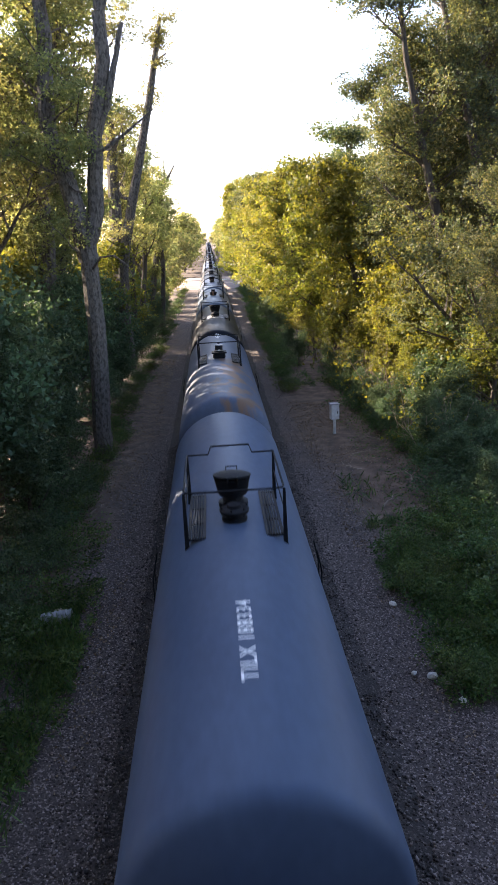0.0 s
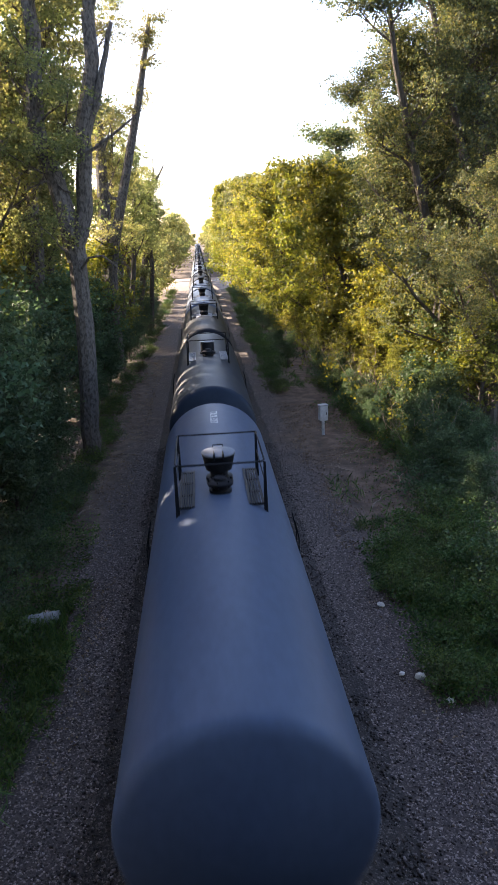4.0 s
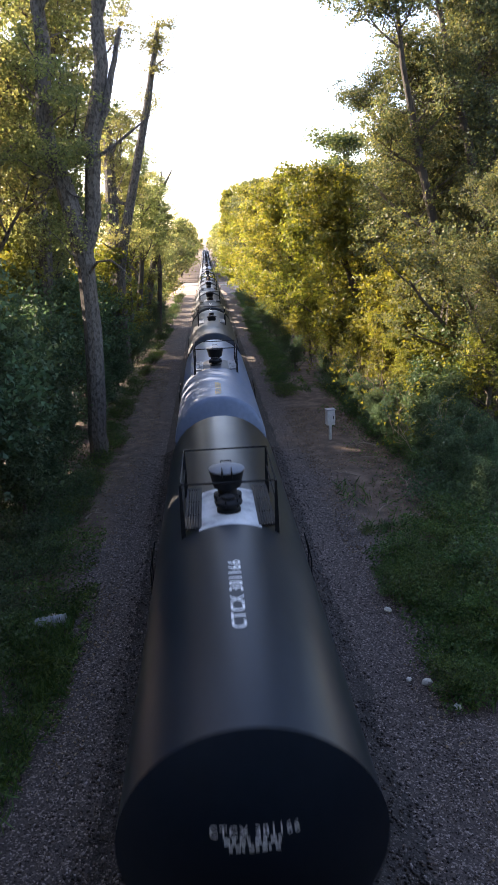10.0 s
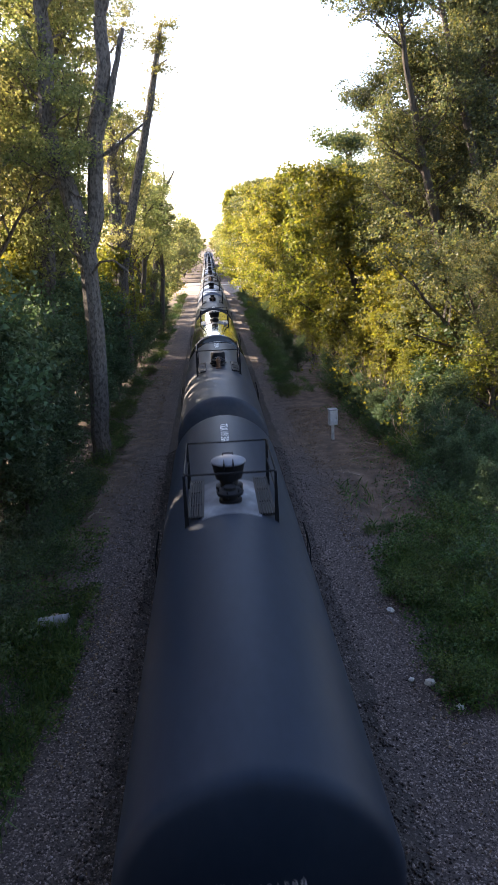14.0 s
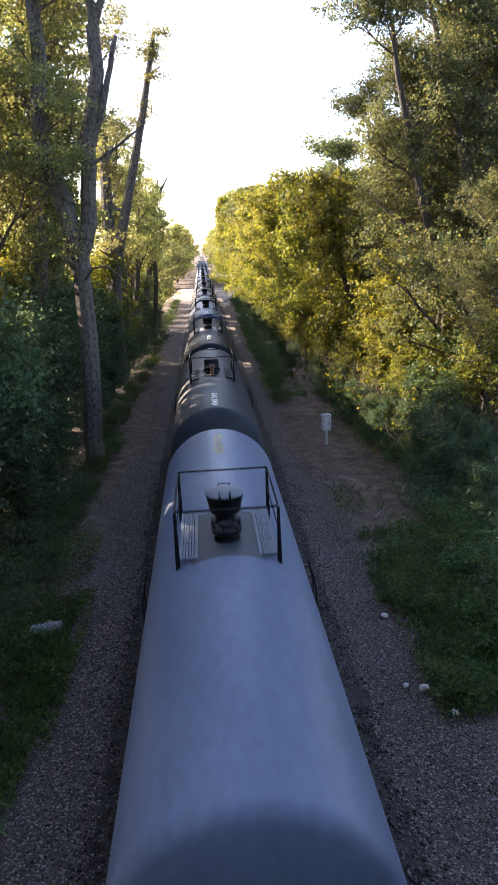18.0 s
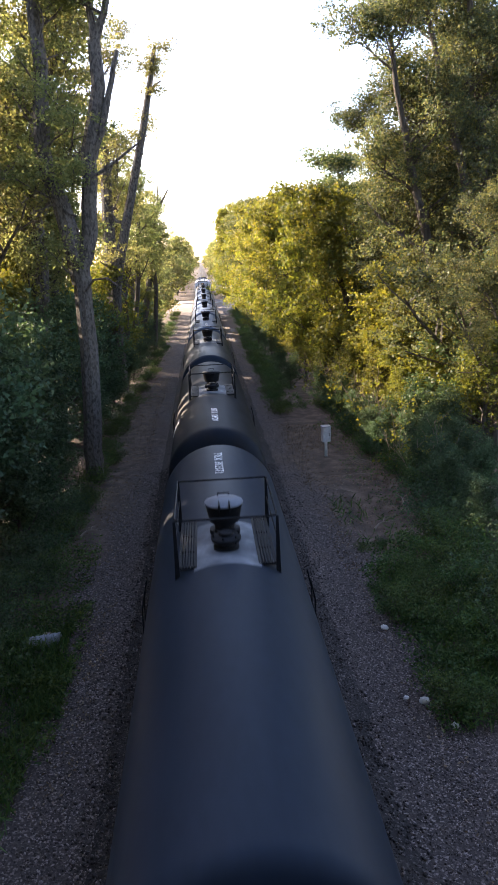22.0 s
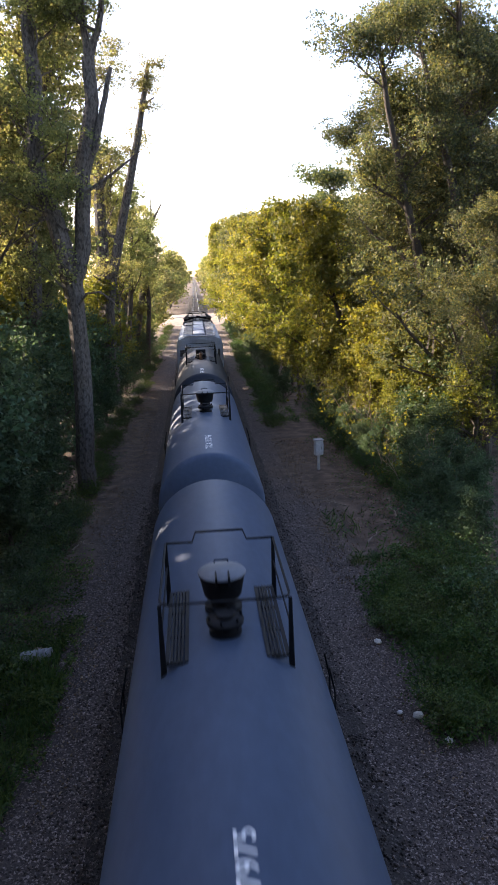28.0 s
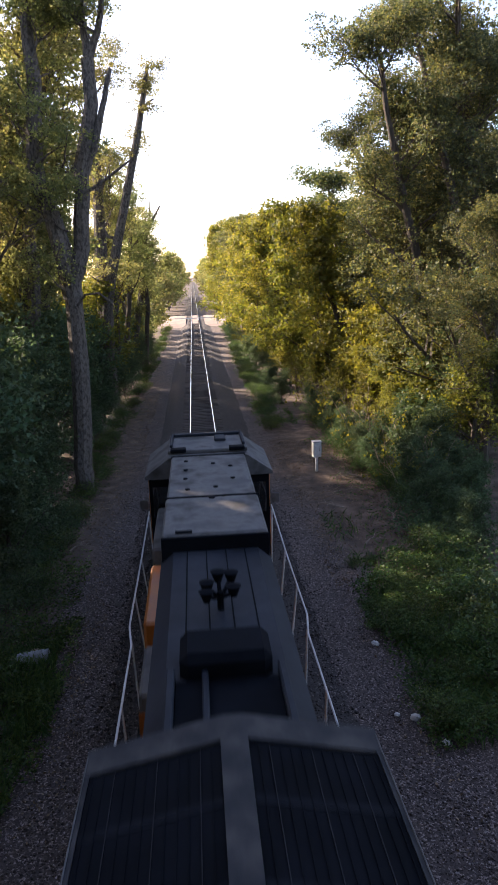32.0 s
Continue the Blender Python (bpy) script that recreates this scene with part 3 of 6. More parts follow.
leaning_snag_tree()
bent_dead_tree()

# left woods: a dense low understory, taller trees behind with open crowns; low trees towards the crossing
TALL = "tall slender woodland tree with open green crown"
tall_a = broadleaf("woodland_tree", TALL, 21, 22, 0.62, 17000, 0.175, LEAF_GREEN, BARK, 9.5, 0.4, (17, 6, 4), 0.36, reach=0.22, plain=True)
tall_b = broadleaf("woodland_tree", TALL, 22, 18, 0.6, 15000, 0.19, LEAF_GREEN, BARK_DARK, 8.5, 0.4, (15, 6, 4), 0.36, reach=0.24, plain=True)
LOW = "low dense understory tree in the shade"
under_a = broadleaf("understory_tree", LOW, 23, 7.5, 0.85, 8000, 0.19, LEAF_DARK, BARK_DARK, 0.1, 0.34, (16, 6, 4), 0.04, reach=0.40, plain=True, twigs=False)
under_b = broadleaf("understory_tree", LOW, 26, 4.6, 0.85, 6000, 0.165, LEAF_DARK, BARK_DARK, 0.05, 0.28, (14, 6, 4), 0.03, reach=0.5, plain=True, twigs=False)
# gold leaf colour paints the sun where it falls on the understory
GOLD = "understory tree with sunlit gold put into its leaf colour"
under_gold = broadleaf("understory_tree", GOLD, 24, 9, 0.8, 6500, 0.21, LEAF_SUNLIT, BARK_DARK, 0.4, 0.34, (14, 6, 4), 0.12, reach=0.34, plain=True)
put(tall_a, [(-9.6, 39, 1.2), (-10.2, 43.5, 1.25), (-9.8, 35.5, 1.15), (-13.6, 32.5, 1.25), (-11.4, 31.5, 1.2)], "woods beside the track", rng, label=TALL)
put(tall_b, row(-9.0, -9.0, 37, 44, 3, 0.8, 1, 1.05) + [(-7.0, 60, 1.08), (-6.6, 66, 1.0), (-6.6, 73, 0.95), (-5.6, 78, 0.92)], "woods beside the track", rng, label=TALL)
# the three large ones near x -10.5 are added to keep sun off the tanks
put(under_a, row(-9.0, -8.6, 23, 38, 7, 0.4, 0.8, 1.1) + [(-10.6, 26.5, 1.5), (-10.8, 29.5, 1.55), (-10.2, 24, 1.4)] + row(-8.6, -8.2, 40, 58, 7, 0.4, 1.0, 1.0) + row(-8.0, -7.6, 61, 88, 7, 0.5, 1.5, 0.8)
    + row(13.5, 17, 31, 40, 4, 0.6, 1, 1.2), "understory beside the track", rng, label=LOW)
put(under_gold, row(-10.2, -9.8, 42, 66, 6, 0.6, 1.0, 1.0) + row(-9.5, -9.0, 68, 94, 7, 1.0, 2, 0.95) + row(-13.5, -14.5, 38, 54, 4, 1.0, 2, 1.0)
    + [(-10.8, 35, 1.1), (-11.6, 40, 1.15), (-10.6, 44.5, 1.35), (-10.8, 48.5, 1.3), (-10.5, 41, 1.35), (-10.8, 52.5, 1.2), (-8.4, 54, 1.1), (-8.2, 58.5, 1.15), (-8.3, 64, 1.1), (-8.2, 72, 1.1), (-8.0, 80, 1.0)], "understory beside the track", rng, label=GOLD)

# right woods: a dense wall down to the ground, painted sunlit gold further on
BIG = "large dense dark green broadleaf tree"
oak_a = broadleaf("broadleaf_tree", BIG, 31, 19.5, 0.78, 60000, 0.138, LEAF_OAK, BARK_DARK, 1.5, 0.33, (26, 7, 4), 0.06, reach=0.3, plain=True, twigs="fine")
oak_b = broadleaf("broadleaf_tree", BIG, 32, 16.5, 0.8, 26000, 0.2, LEAF_OAK, BARK_DARK, 0.8, 0.34, (20, 7, 4), 0.08, reach=0.32, plain=True)
SUNNY = "broadleaf tree with sunlit gold put into its leaf colour"
gold_a = broadleaf("golden_tree", SUNNY, 33, 12.5, 0.8, 17000, 0.235, LEAF_SUNLIT, BARK_DARK, 0.3, 0.3, (20, 7, 4), 0.05, reach=0.32, plain=True)
put(oak_a, [(13.1, 37.2, 1.1), (14.5, 35.5, 1.2), (13.4, 42.5, 0.95), (17.5, 39.5, 1.3), (13.4, 31, 0.7), (13.4, 50, 0.95), (18.5, 46, 1.4)], "woods beside the track", rng, label=BIG)
put(oak_b, [(15.5, 50, 1.25), (15.5, 44, 1.2), (13.0, 58, 1.05), (12.0, 67, 0.98), (16, 62, 1.2), (11.6, 77, 0.9), (11.4, 90, 0.95), (11, 104, 1.1), (10.5, 119, 1.2)], "woods beside the track", rng, label=BIG)
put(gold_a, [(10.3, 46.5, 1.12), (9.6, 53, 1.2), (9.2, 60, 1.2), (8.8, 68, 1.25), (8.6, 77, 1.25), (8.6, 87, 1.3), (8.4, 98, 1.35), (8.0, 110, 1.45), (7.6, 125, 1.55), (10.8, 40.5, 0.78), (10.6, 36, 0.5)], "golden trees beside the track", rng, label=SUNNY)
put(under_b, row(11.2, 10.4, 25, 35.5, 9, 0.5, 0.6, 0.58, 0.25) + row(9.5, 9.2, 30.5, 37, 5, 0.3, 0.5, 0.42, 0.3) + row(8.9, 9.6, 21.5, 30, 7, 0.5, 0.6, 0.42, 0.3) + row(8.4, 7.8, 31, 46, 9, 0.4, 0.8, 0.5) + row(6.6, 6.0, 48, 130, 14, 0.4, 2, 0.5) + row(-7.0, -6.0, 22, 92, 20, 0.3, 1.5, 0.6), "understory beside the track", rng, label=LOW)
g2 = copy_thing(under_gold, pose(10.8, 40, 0))
put(g2, [(12.4, 30.5, 0.7), (11.3, 38, 1.0), (11.4, 45, 1.1), (11.6, 34.5, 0.7), (12.6, 34, 0.75), (12.2, 36.5, 0.8), (13.4, 33, 0.6), (9.7, 38.5, 0.6), (9.2, 41.5, 0.62), (9.4, 44.5, 0.66), (8.6, 48.0, 0.62)] + row(8.0, 7.0, 51, 92, 8, 0.5, 1.5, 0.58), "understory beside the track", rng, label=GOLD)

# trees beyond the crossing, and unseen ones added to block sun and sky
FAR = "green broadleaf tree, distant or unseen to block light"
far_tree = broadleaf("far_tree", FAR, 41, 15, 0.8, 2600, 0.7, LEAF_GREEN, BARK_DARK, 0.4, 0.5, (14, 5, 3), 0.06, reach=0.32, plain=True, twigs=False)
# x -16.5 and -24, and all at negative y: out of view, only to shade
put(far_tree, row(-7.6, -7.6, 98, 134, 6, 0.8, 2, 0.6) + row(-16.5, -17.5, 6, 33, 7, 0.6, 1, 1.3) + row(-24, -25, 10, 30, 4, 0.6, 1, 1.3) + row(-46, -46, 56, 170, 9, 1, 2, 0.7) + row(-8, -8, 172, 330, 11, 1.5, 4, 0.95) + row(8.5, 8.5, 190, 330, 9, 1.5, 4, 1.1)
    + row(14, 14, 178, 330, 7, 2, 4, 1.2) + row(-13, -13, 176, 330, 7, 2, 4, 0.95) + row(-9, -8, 345, 600, 8, 1, 5, 1.0) + row(9, 8, 345, 600, 8, 1, 5, 1.05) + row(-40, 40, 720, 730, 12, 2, 8, 1.0)  + row(-9.5, -9.5, -40, -13, 4, 1, 2, 2.1) + row(9.5, 9.5, -40, -13, 4, 1, 2, 2.1) + [(-4.8, -13, 2.1), (5.0, -13.5, 2.1), (-4.6, -19, 2.2), (4.8, -20, 2.2)], "distant woods", rng, label=FAR)

POPLAR = "tall dense pale green poplar beyond the crossing"
poplar = broadleaf("poplar_tree", POPLAR, 43, 24, 0.7, 9000, 0.5, LEAF_SUNLIT, BARK_DARK, 1.5, 0.5, (22, 6, 3), 0.06, reach=0.2, plain=True, twigs=False)
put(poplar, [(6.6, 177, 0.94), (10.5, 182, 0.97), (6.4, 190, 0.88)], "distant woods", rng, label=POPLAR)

# shrubs along the edges
WEEDY, BRAMBLE = "leafy green roadside shrub", "dark green bramble thicket"
bush_a = shrub("shrub", WEEDY, 51, 1.3, 1.7, 2600, 0.09, LEAF_WEED)
bush_b = shrub("shrub", BRAMBLE, 52, 1.0, 1.8, 2600, 0.088, LEAF_DARK)
put(bush_a, row(5.5, 5.8, 12.0, 20, 8, 0.4, 0.5, 0.6, 0.3) + row(6.9, 7.8, 12, 22, 12, 0.7, 0.8, 0.8, 0.35) + [(4.75, 18.6, 0.3), (4.6, 17.4, 0.24), (4.9, 21.5, 0.26), (5.6, 21.8, 0.25)] + row(8.6, 7.8, 25, 44, 11, 0.5, 0.8, 0.85)
    + row(4.7, 4.8, 43, 80, 16, 0.3, 1.2, 0.75) + row(5.2, 5.8, 80, 130, 10, 0.4, 2, 0.9) + row(-5.9, -5.7, 7, 16.5, 8, 0.4, 0.5, 0.6) + row(-5.6, -5.2, 20, 50, 10, 0.3, 1, 0.7) + row(-5.0, -5.0, 52, 134, 20, 0.3, 2, 0.75), "shrubs along the track", rng, label=WEEDY)
put(bush_b, row(-6.0, -6.0, 17, 30, 7, 0.4, 0.7, 0.85) + row(-7.2, -7.0, 4, 30, 13, 0.6, 0.8, 1.25) + row(8.4, 8.6, 8, 26, 9, 0.8, 1, 1.2) + row(5.0, 5.0, 44, 100, 14, 0.3, 2, 0.6),
    "shrubs along the track", rng, label=BRAMBLE)


DRY = "half-bare dry brown shrub with a few yellow leaves"
dry = shrub("shrub", DRY, 53, 2.6, 2.2, 260, 0.17, LEAF_SUNLIT, 12, DEAD_WOOD)
put(dry, [(8.9, 31, 1.1), (9.1, 33.5, 1.35), (8.8, 36, 1.3), (9.0, 38.5, 1.45), (8.7, 41, 1.3), (8.6, 44, 1.4), (8.4, 47.5, 1.2), (9.2, 28.5, 1.1), (8.1, 52, 1.2)], "dry shrubs", rng, label=DRY)


# weeds, litter and loose stones
def patch(x0, x1, y0, y1, n, rg, edge=0.0):
    """Random places, thinner where a slow noise is low."""
    x = x0 + (x1 - x0) * rg.random(n)
    y = y0 + (y1 - y0) * rg.random(n)
    keep = np.array([noise.noise((a * 0.45, b * 0.35, 7)) for a, b in zip(x, y)]) > edge - 0.5 + rg.random(n) * 0.5
    x, y = x[keep], y[keep]
    return np.stack([x, y, ground_height(x, y)], 1)


rg = np.random.default_rng(77)
for nm, areas in (("weeds", ((-7.5, -4.0, 5, 24, 17000), (-5.6, -3.6, 12, 19, 6000), (-6.2, -5.0, 22, 60, 3500))), ("weeds", ((5.0, 9, 12, 22, 23000), (4.5, 6.0, 12, 20, 6000), (5.0, 6.6, 44, 110, 6000), (6, 9.5, 22, 40, 2500)))):
    c = np.concatenate([patch(*a, rg, 0.05) for a in areas])
    c = c[~((abs(c[:, 0] + 4.55) < 0.75) & (abs(c[:, 1] - 16.6) < 0.75))]      # the culvert lies open
    lift = np.array([0.1 + 0.75 * max(0.0, noise.noise((x * 1.0, y * 1.0, 11)) + 0.2) for x, y, _ in c])
    c[:, 2] += lift * rg.random(len(c)) ** 0.5
    c[:, :2] += rg.normal(0, 0.05, (len(c), 2))
    ob = new(nm, quads_mesh(nm, leaves(c, 0.1, rg, 0.1, 0.5), LEAF_WEED))
    tagged(ob, "lush green weeds beside the gravel", "weeds", kind="stuff")
LITTER = leaf_material("leaf_litter", [(0.10, 0.065, 0.035), (0.17, 0.12, 0.07), (0.24, 0.19, 0.13), (0.07, 0.05, 0.03)], 0.1)
c = np.concatenate([patch(4.0, 9, 20, 40, 9000, rg, 0.0), patch(-5.2, -3.2, 20, 60, 5000, rg, 0.0), patch(-4.4, -3.0, 5, 20, 1200, rg, 0.0), patch(4, 6, 6, 20, 900, rg, 0)])
c[:, 2] += 0.05
tagged(new("leaf_litter", quads_mesh("leaf_litter", leaves(c, 0.075, rg, 0.0), LITTER)), "dry brown fallen leaves on the ground", "leaf litter", kind="stuff")


def stones(name, areas, rg, mat):
    """Angular stones of eight faces each, thinning out to both sides."""
    c, size = [], []
    for mid, wide, y0, y1, n, s in areas:
        x = TRACK_X + mid + rg.normal(0, wide, n)
        y = y0 + (y1 - y0) * rg.random(n) ** 1.5
        d = np.abs(x - TRACK_X)
        z = np.where(d < 2.9, np.interp(d, [0, 1.65, 2.3, 3.1], [-0.2, -0.2, -0.46, -0.68]) + 0.01, ground_height(x, y) + 0.005)
        c.append(np.stack([x, y, z], 1))
        size.append(s * (0.5 + rg.random(n) ** 2 * 1.2))
    c, size = np.concatenate(c), np.concatenate(size)
    n = len(c)
    axes = rg.normal(size=(n, 3, 3))
    axes, _ = np.linalg.qr(axes)
    r = size[:, None] * (0.6 + 0.5 * rg.random((n, 3)))
    ends = np.concatenate([c[:, None] + axes * r[:, :, None], c[:, None] - axes * r[:, :, None] * 0.8], 1)
    tri = [(0, 1, 2), (1, 3, 2), (3, 4, 2), (4, 0, 2), (1, 0, 5), (3, 1, 5), (4, 3, 5), (0, 4, 5)]
    f = (np.arange(n)[:, None, None] * 6 + np.array(tri)[None]).reshape(-1, 3)
    me = bpy.data.meshes.new(name)
    v = ends.reshape(-1, 3)
    me.vertices.add(len(v))
    me.vertices.foreach_set("co", v.astype(np.float32).ravel())
    me.loops.add(len(f) * 3)
    me.loops.foreach_set("vertex_index", f.astype(np.int32).ravel())
    me.polygons.add(len(f))
    me.polygons.foreach_set("loop_start", np.arange(0, len(f) * 3, 3, dtype=np.int32))
    me.update(calc_edges=True)
    me.materials.append(mat)
    return me


# the area at 5.0 adds stones to imitate brighter skylight on the right
tagged(new("loose_stones", stones("loose_stones", [(4.0, 0.5, 5, 30, 7000, 0.026), (5.0, 0.8, 5, 13, 4500, 0.03), (-3.3, 0.45, 5, 30, 7500, 0.026), (3.5, 0.4, 30, 60, 1000, 0.033), (-3.3, 0.4, 30, 60, 1000, 0.033)], rg, STONE)),
       "loose crushed grey stones on the gravel", "stones", kind="stuff")
tagged(new("ballast_stones", stones("ballast_stones", [(2.6, 0.35, 4, 32, 5500, 0.034), (-2.35, 0.4, 4, 32, 5500, 0.034)], rg, BALLAST_STONE)),
       "dark ballast stones on the shoulder, shade put into their colour", "ballast stones", kind="stuff")

# grass tufts among the weeds
c = np.concatenate([patch(-6.8, -4.0, 6, 17.5, 7500, rg, -0.1), patch(-4.4, -3.7, 13.5, 16, 400, rg, 0.0), patch(4.9, 8.5, 12, 20, 5500, rg, -0.1), patch(4.6, 6.5, 20, 27, 350, rg, 0.1), patch(5.2, 6.4, 44, 90, 2500, rg, 0)])
c[:, 2] += 0.16
tagged(new("grass", quads_mesh("grass", leaves(c, 0.42, rg, -1.3, 0.1), LEAF_WEED)), "green grass tufts among the weeds", "grass", kind="stuff")


def fallen_branch(seed, x, y, length, turn):
    rg = np.random.default_rng(seed)
    z = float(ground_height(np.array(x), np.array(y)))
    root = thing("fallen_branch", "dry bare branch fallen on the soil", "branch", pose(x, y, z + 0.03, 0, 0, turn), group="fallen branches")
    s = Shape()
    main = [Vector((length * (a - 0.5), 0.12 * math.sin(a * 5 + seed), 0.02 + 0.10 * math.sin(a * 3.1))) for a in np.linspace(0, 1, 7)]
    s.tube(main, [0.035 * (1.1 - a) for a in np.linspace(0, 1, 7)], 6)
    part("stem", s, DEAD_WOOD, root)
    for k in range(3):
        p = main[2 + k]
        side = 1 if k % 2 else -1
        q = p + Vector((0.25 * length * (0.6 + 0.4 * rg.random()), side * 0.2 * length, 0.08))
        part("twig", Shape().tube([p, p.lerp(q, 0.5) + Vector((0, 0, 0.04)), q], [0.016, 0.011, 0.004], 5), DEAD_WOOD, root)


for i, (x, y, ln, a) in enumerate(((6.9, 22.3, 1.3, 140), (7.3, 21.2, 0.9, 60), (6.2, 23.5, 1.0, 20), (5.3, 27.5, 1.2, 150), (6.6, 29.5, 1.5, 15), (7.4, 26.0, 1.4, 100),
                                   (6.9, 31.5, 1.4, 170), (4.75, 12.75, 0.7, 130), (-4.4, 8.6, 1.2, 80), (-4.6, 24.5, 0.9, 30), (-5.1, 21.5, 1.4, 100), (-4.9, 8.0, 1.0, 120))):
    fallen_branch(60 + i, x, y, ln, a)


# ---- the train ----
def paint(name, colours, rough, rust=0.0, coat=0.0):
    return material("paint_" + name, colours, 0.9, rough, bump=0.06, coat=coat, stretch=(1, 0.45, 1), per_object=0.06, lo=0.3, hi=0.7, gloss=0.1 if rough > 0.38 else (0.16 if rough > 0.3 else 0.3))


def rusty_paint(name, colours, rust, rough):
    """Paint with broad rust stains along one side of the near half."""
    m = paint(name, colours, rough)
    n, l = m.node_tree.nodes, m.node_tree.links
    p = n["Principled BSDF"]
    tc = n.new("ShaderNodeTexCoord")
    sep = n.new("ShaderNodeSeparateXYZ")
    l.new(tc.outputs["Object"], sep.inputs[0])
    mp = n.new("ShaderNodeMapping")
    mp.inputs["Scale"].default_value = (1.2, 0.8, 0.0)
    l.new(tc.outputs["Object"], mp.inputs[0])
    big = n.new("ShaderNodeTexNoise")
    big.inputs["Scale"].default_value, big.inputs["Detail"].default_value = 1.6, 7
    l.new(mp.outputs[0], big.inputs["Vector"])
    side = n.new("ShaderNodeMath")
    side.operation = "SUBTRACT"
    l.new(sep.outputs["X"], side.inputs[0])
    side.inputs[1].default_value = 0.46
    away = n.new("ShaderNodeMath")
    away.operation = "ABSOLUTE"
    l.new(side.outputs[0], away.inputs[0])
    less = n.new("ShaderNodeMath")
    less.operation = "MULTIPLY_ADD"
    l.new(away.outputs[0], less.inputs[0])
    less.inputs[1].default_value = -0.24
    l.new(big.outputs["Fac"], less.inputs[2])
    mask = n.new("ShaderNodeMapRange")
    mask.inputs["From Min"].default_value, mask.inputs["From Max"].default_value = 0.385, 0.48
    l.new(less.outputs[0], mask.inputs["Value"])
    near = n.new("ShaderNodeMapRange")
    near.inputs["From Min"].default_value, near.inputs["From Max"].default_value = 0.5, -0.6
    l.new(sep.outputs["Y"], near.inputs["Value"])
    both = n.new("ShaderNodeMath")
    both.operation = "MULTIPLY"
    l.new(mask.outputs[0], both.inputs[0])
    l.new(near.outputs[0], both.inputs[1])
    mix = n.new("ShaderNodeMix")
    mix.data_type = "RGBA"
    old = p.inputs["Base Color"].links[0].from_socket
    l.new(both.outputs[0], mix.inputs[0])
    l.new(old, mix.inputs[6])
    mix.inputs[7].default_value = (*rust, 1)
    l.new(mix.outputs[2], p.inputs["Base Color"])
    return m


PAINTS = {
    "blue": (paint("blue_grey", [(0.043, 0.063, 0.105), (0.055, 0.078, 0.124)], 0.48), "blue-grey"),
    "light": (paint("light_grey", [(0.088, 0.112, 0.168), (0.11, 0.137, 0.20)], 0.4), "pale grey"),
    "brown": (paint("faded_black", [(0.020, 0.0245, 0.034), (0.027, 0.0325, 0.044), (0.041, 0.041, 0.047)], 0.5), "faded brownish black"),
    "black": (paint("dull_black", [(0.0035, 0.006, 0.011), (0.0055, 0.0085, 0.014), (0.012, 0.0108, 0.0115)], 0.56), "dull black"),
    "gloss": (paint("gloss_black", [(0.010, 0.012, 0.012), (0.014, 0.016, 0.016)], 0.16, coat=0.6), "glossy black"),
    "rusty": (rusty_paint("rusty_blue_grey", [(0.055, 0.07, 0.105), (0.068, 0.085, 0.122)], (0.135, 0.085, 0.058), 0.5), "blue-grey"),
    "satin": (paint("satin_black", [(0.006, 0.0095, 0.0155), (0.009, 0.013, 0.020)], 0.36), "satin black"),
    "steel": (paint("steel_blue", [(0.041, 0.063, 0.100), (0.051, 0.076, 0.118)], 0.5), "steel-blue"),
    "slate": (paint("slate_blue", [(0.025, 0.030, 0.042), (0.032, 0.038, 0.052)], 0.55), "slate-blue"),
    "navy": (paint("dark_blue_grey", [(0.010, 0.0165, 0.028), (0.014, 0.0215, 0.035)], 0.5), "dark slate"),
}
WHITE_SPILL = material("worn_white_coat", [(0.10, 0.11, 0.125), (0.32, 0.335, 0.36), (0.46, 0.475, 0.50)], 2.2, 0.7, lo=0.3, hi=0.6)
GREY_SPILL = material("worn_grey_coat", [(0.022, 0.026, 0.034), (0.09, 0.10, 0.118), (0.22, 0.235, 0.26)], 1.8, 0.7, lo=0.3, hi=0.72, detail=9)
WHITE_LETTER = material("white_lettering", [(0.6, 0.6, 0.6), (0.78, 0.78, 0.78)], 6, 0.6)
YELLOW_LETTER = material("yellow_lettering", [(0.40, 0.25, 0.035), (0.5, 0.32, 0.05)], 6, 0.6)
BLACK_LETTER = material("black_lettering", [(0.02, 0.02, 0.02), (0.05, 0.05, 0.05)], 6, 0.6)
DARK_COAT = material("dark_coat", [(0.02, 0.024, 0.034), (0.035, 0.04, 0.052)], 2.5, 0.6)

R_TANK, Z_TANK = 1.475, 2.9


HEAD, RIM = 0.36, R_TANK - 0.133     # dish of a head inside its knuckle, and the dish's radius


def tank_shell(half, jacket):
    """Round shell along y: a plain tank has blunt heads with round shoulders, a jacketed one even dished heads."""
    prof = []
    for k in range(15):
        a = math.pi / 2 * k / 14
        if jacket == "crisp":
            prof.append((max(0.02, R_TANK * k / 14), -half - 0.02 - 0.42 * (1 - (k / 14) ** 2)))
        elif jacket and k < 8:
            prof.append((max(0.02, RIM * k / 8), -half - 0.22 - HEAD * (1 - (k / 8) ** 2)))
        elif jacket:
            b = radians(28 + 62 * (k - 8) / 6)
            prof.append((R_TANK - 0.25 + 0.25 * math.sin(b), -half - 0.25 * math.cos(b)))
        else:
            prof.append((max(0.02, R_TANK * math.sin(a) ** 0.64), -half - 0.62 * max(0.0, math.cos(a)) ** 0.64))
    prof.append((R_TANK, -half + 0.06))
    prof += [(R_TANK, half * k / 4) for k in range(-3, 4)]
    prof += [(r, -y) for r, y in reversed(prof[:16])]
    return Shape().turned(prof, (0, 0, Z_TANK), "y", 56)


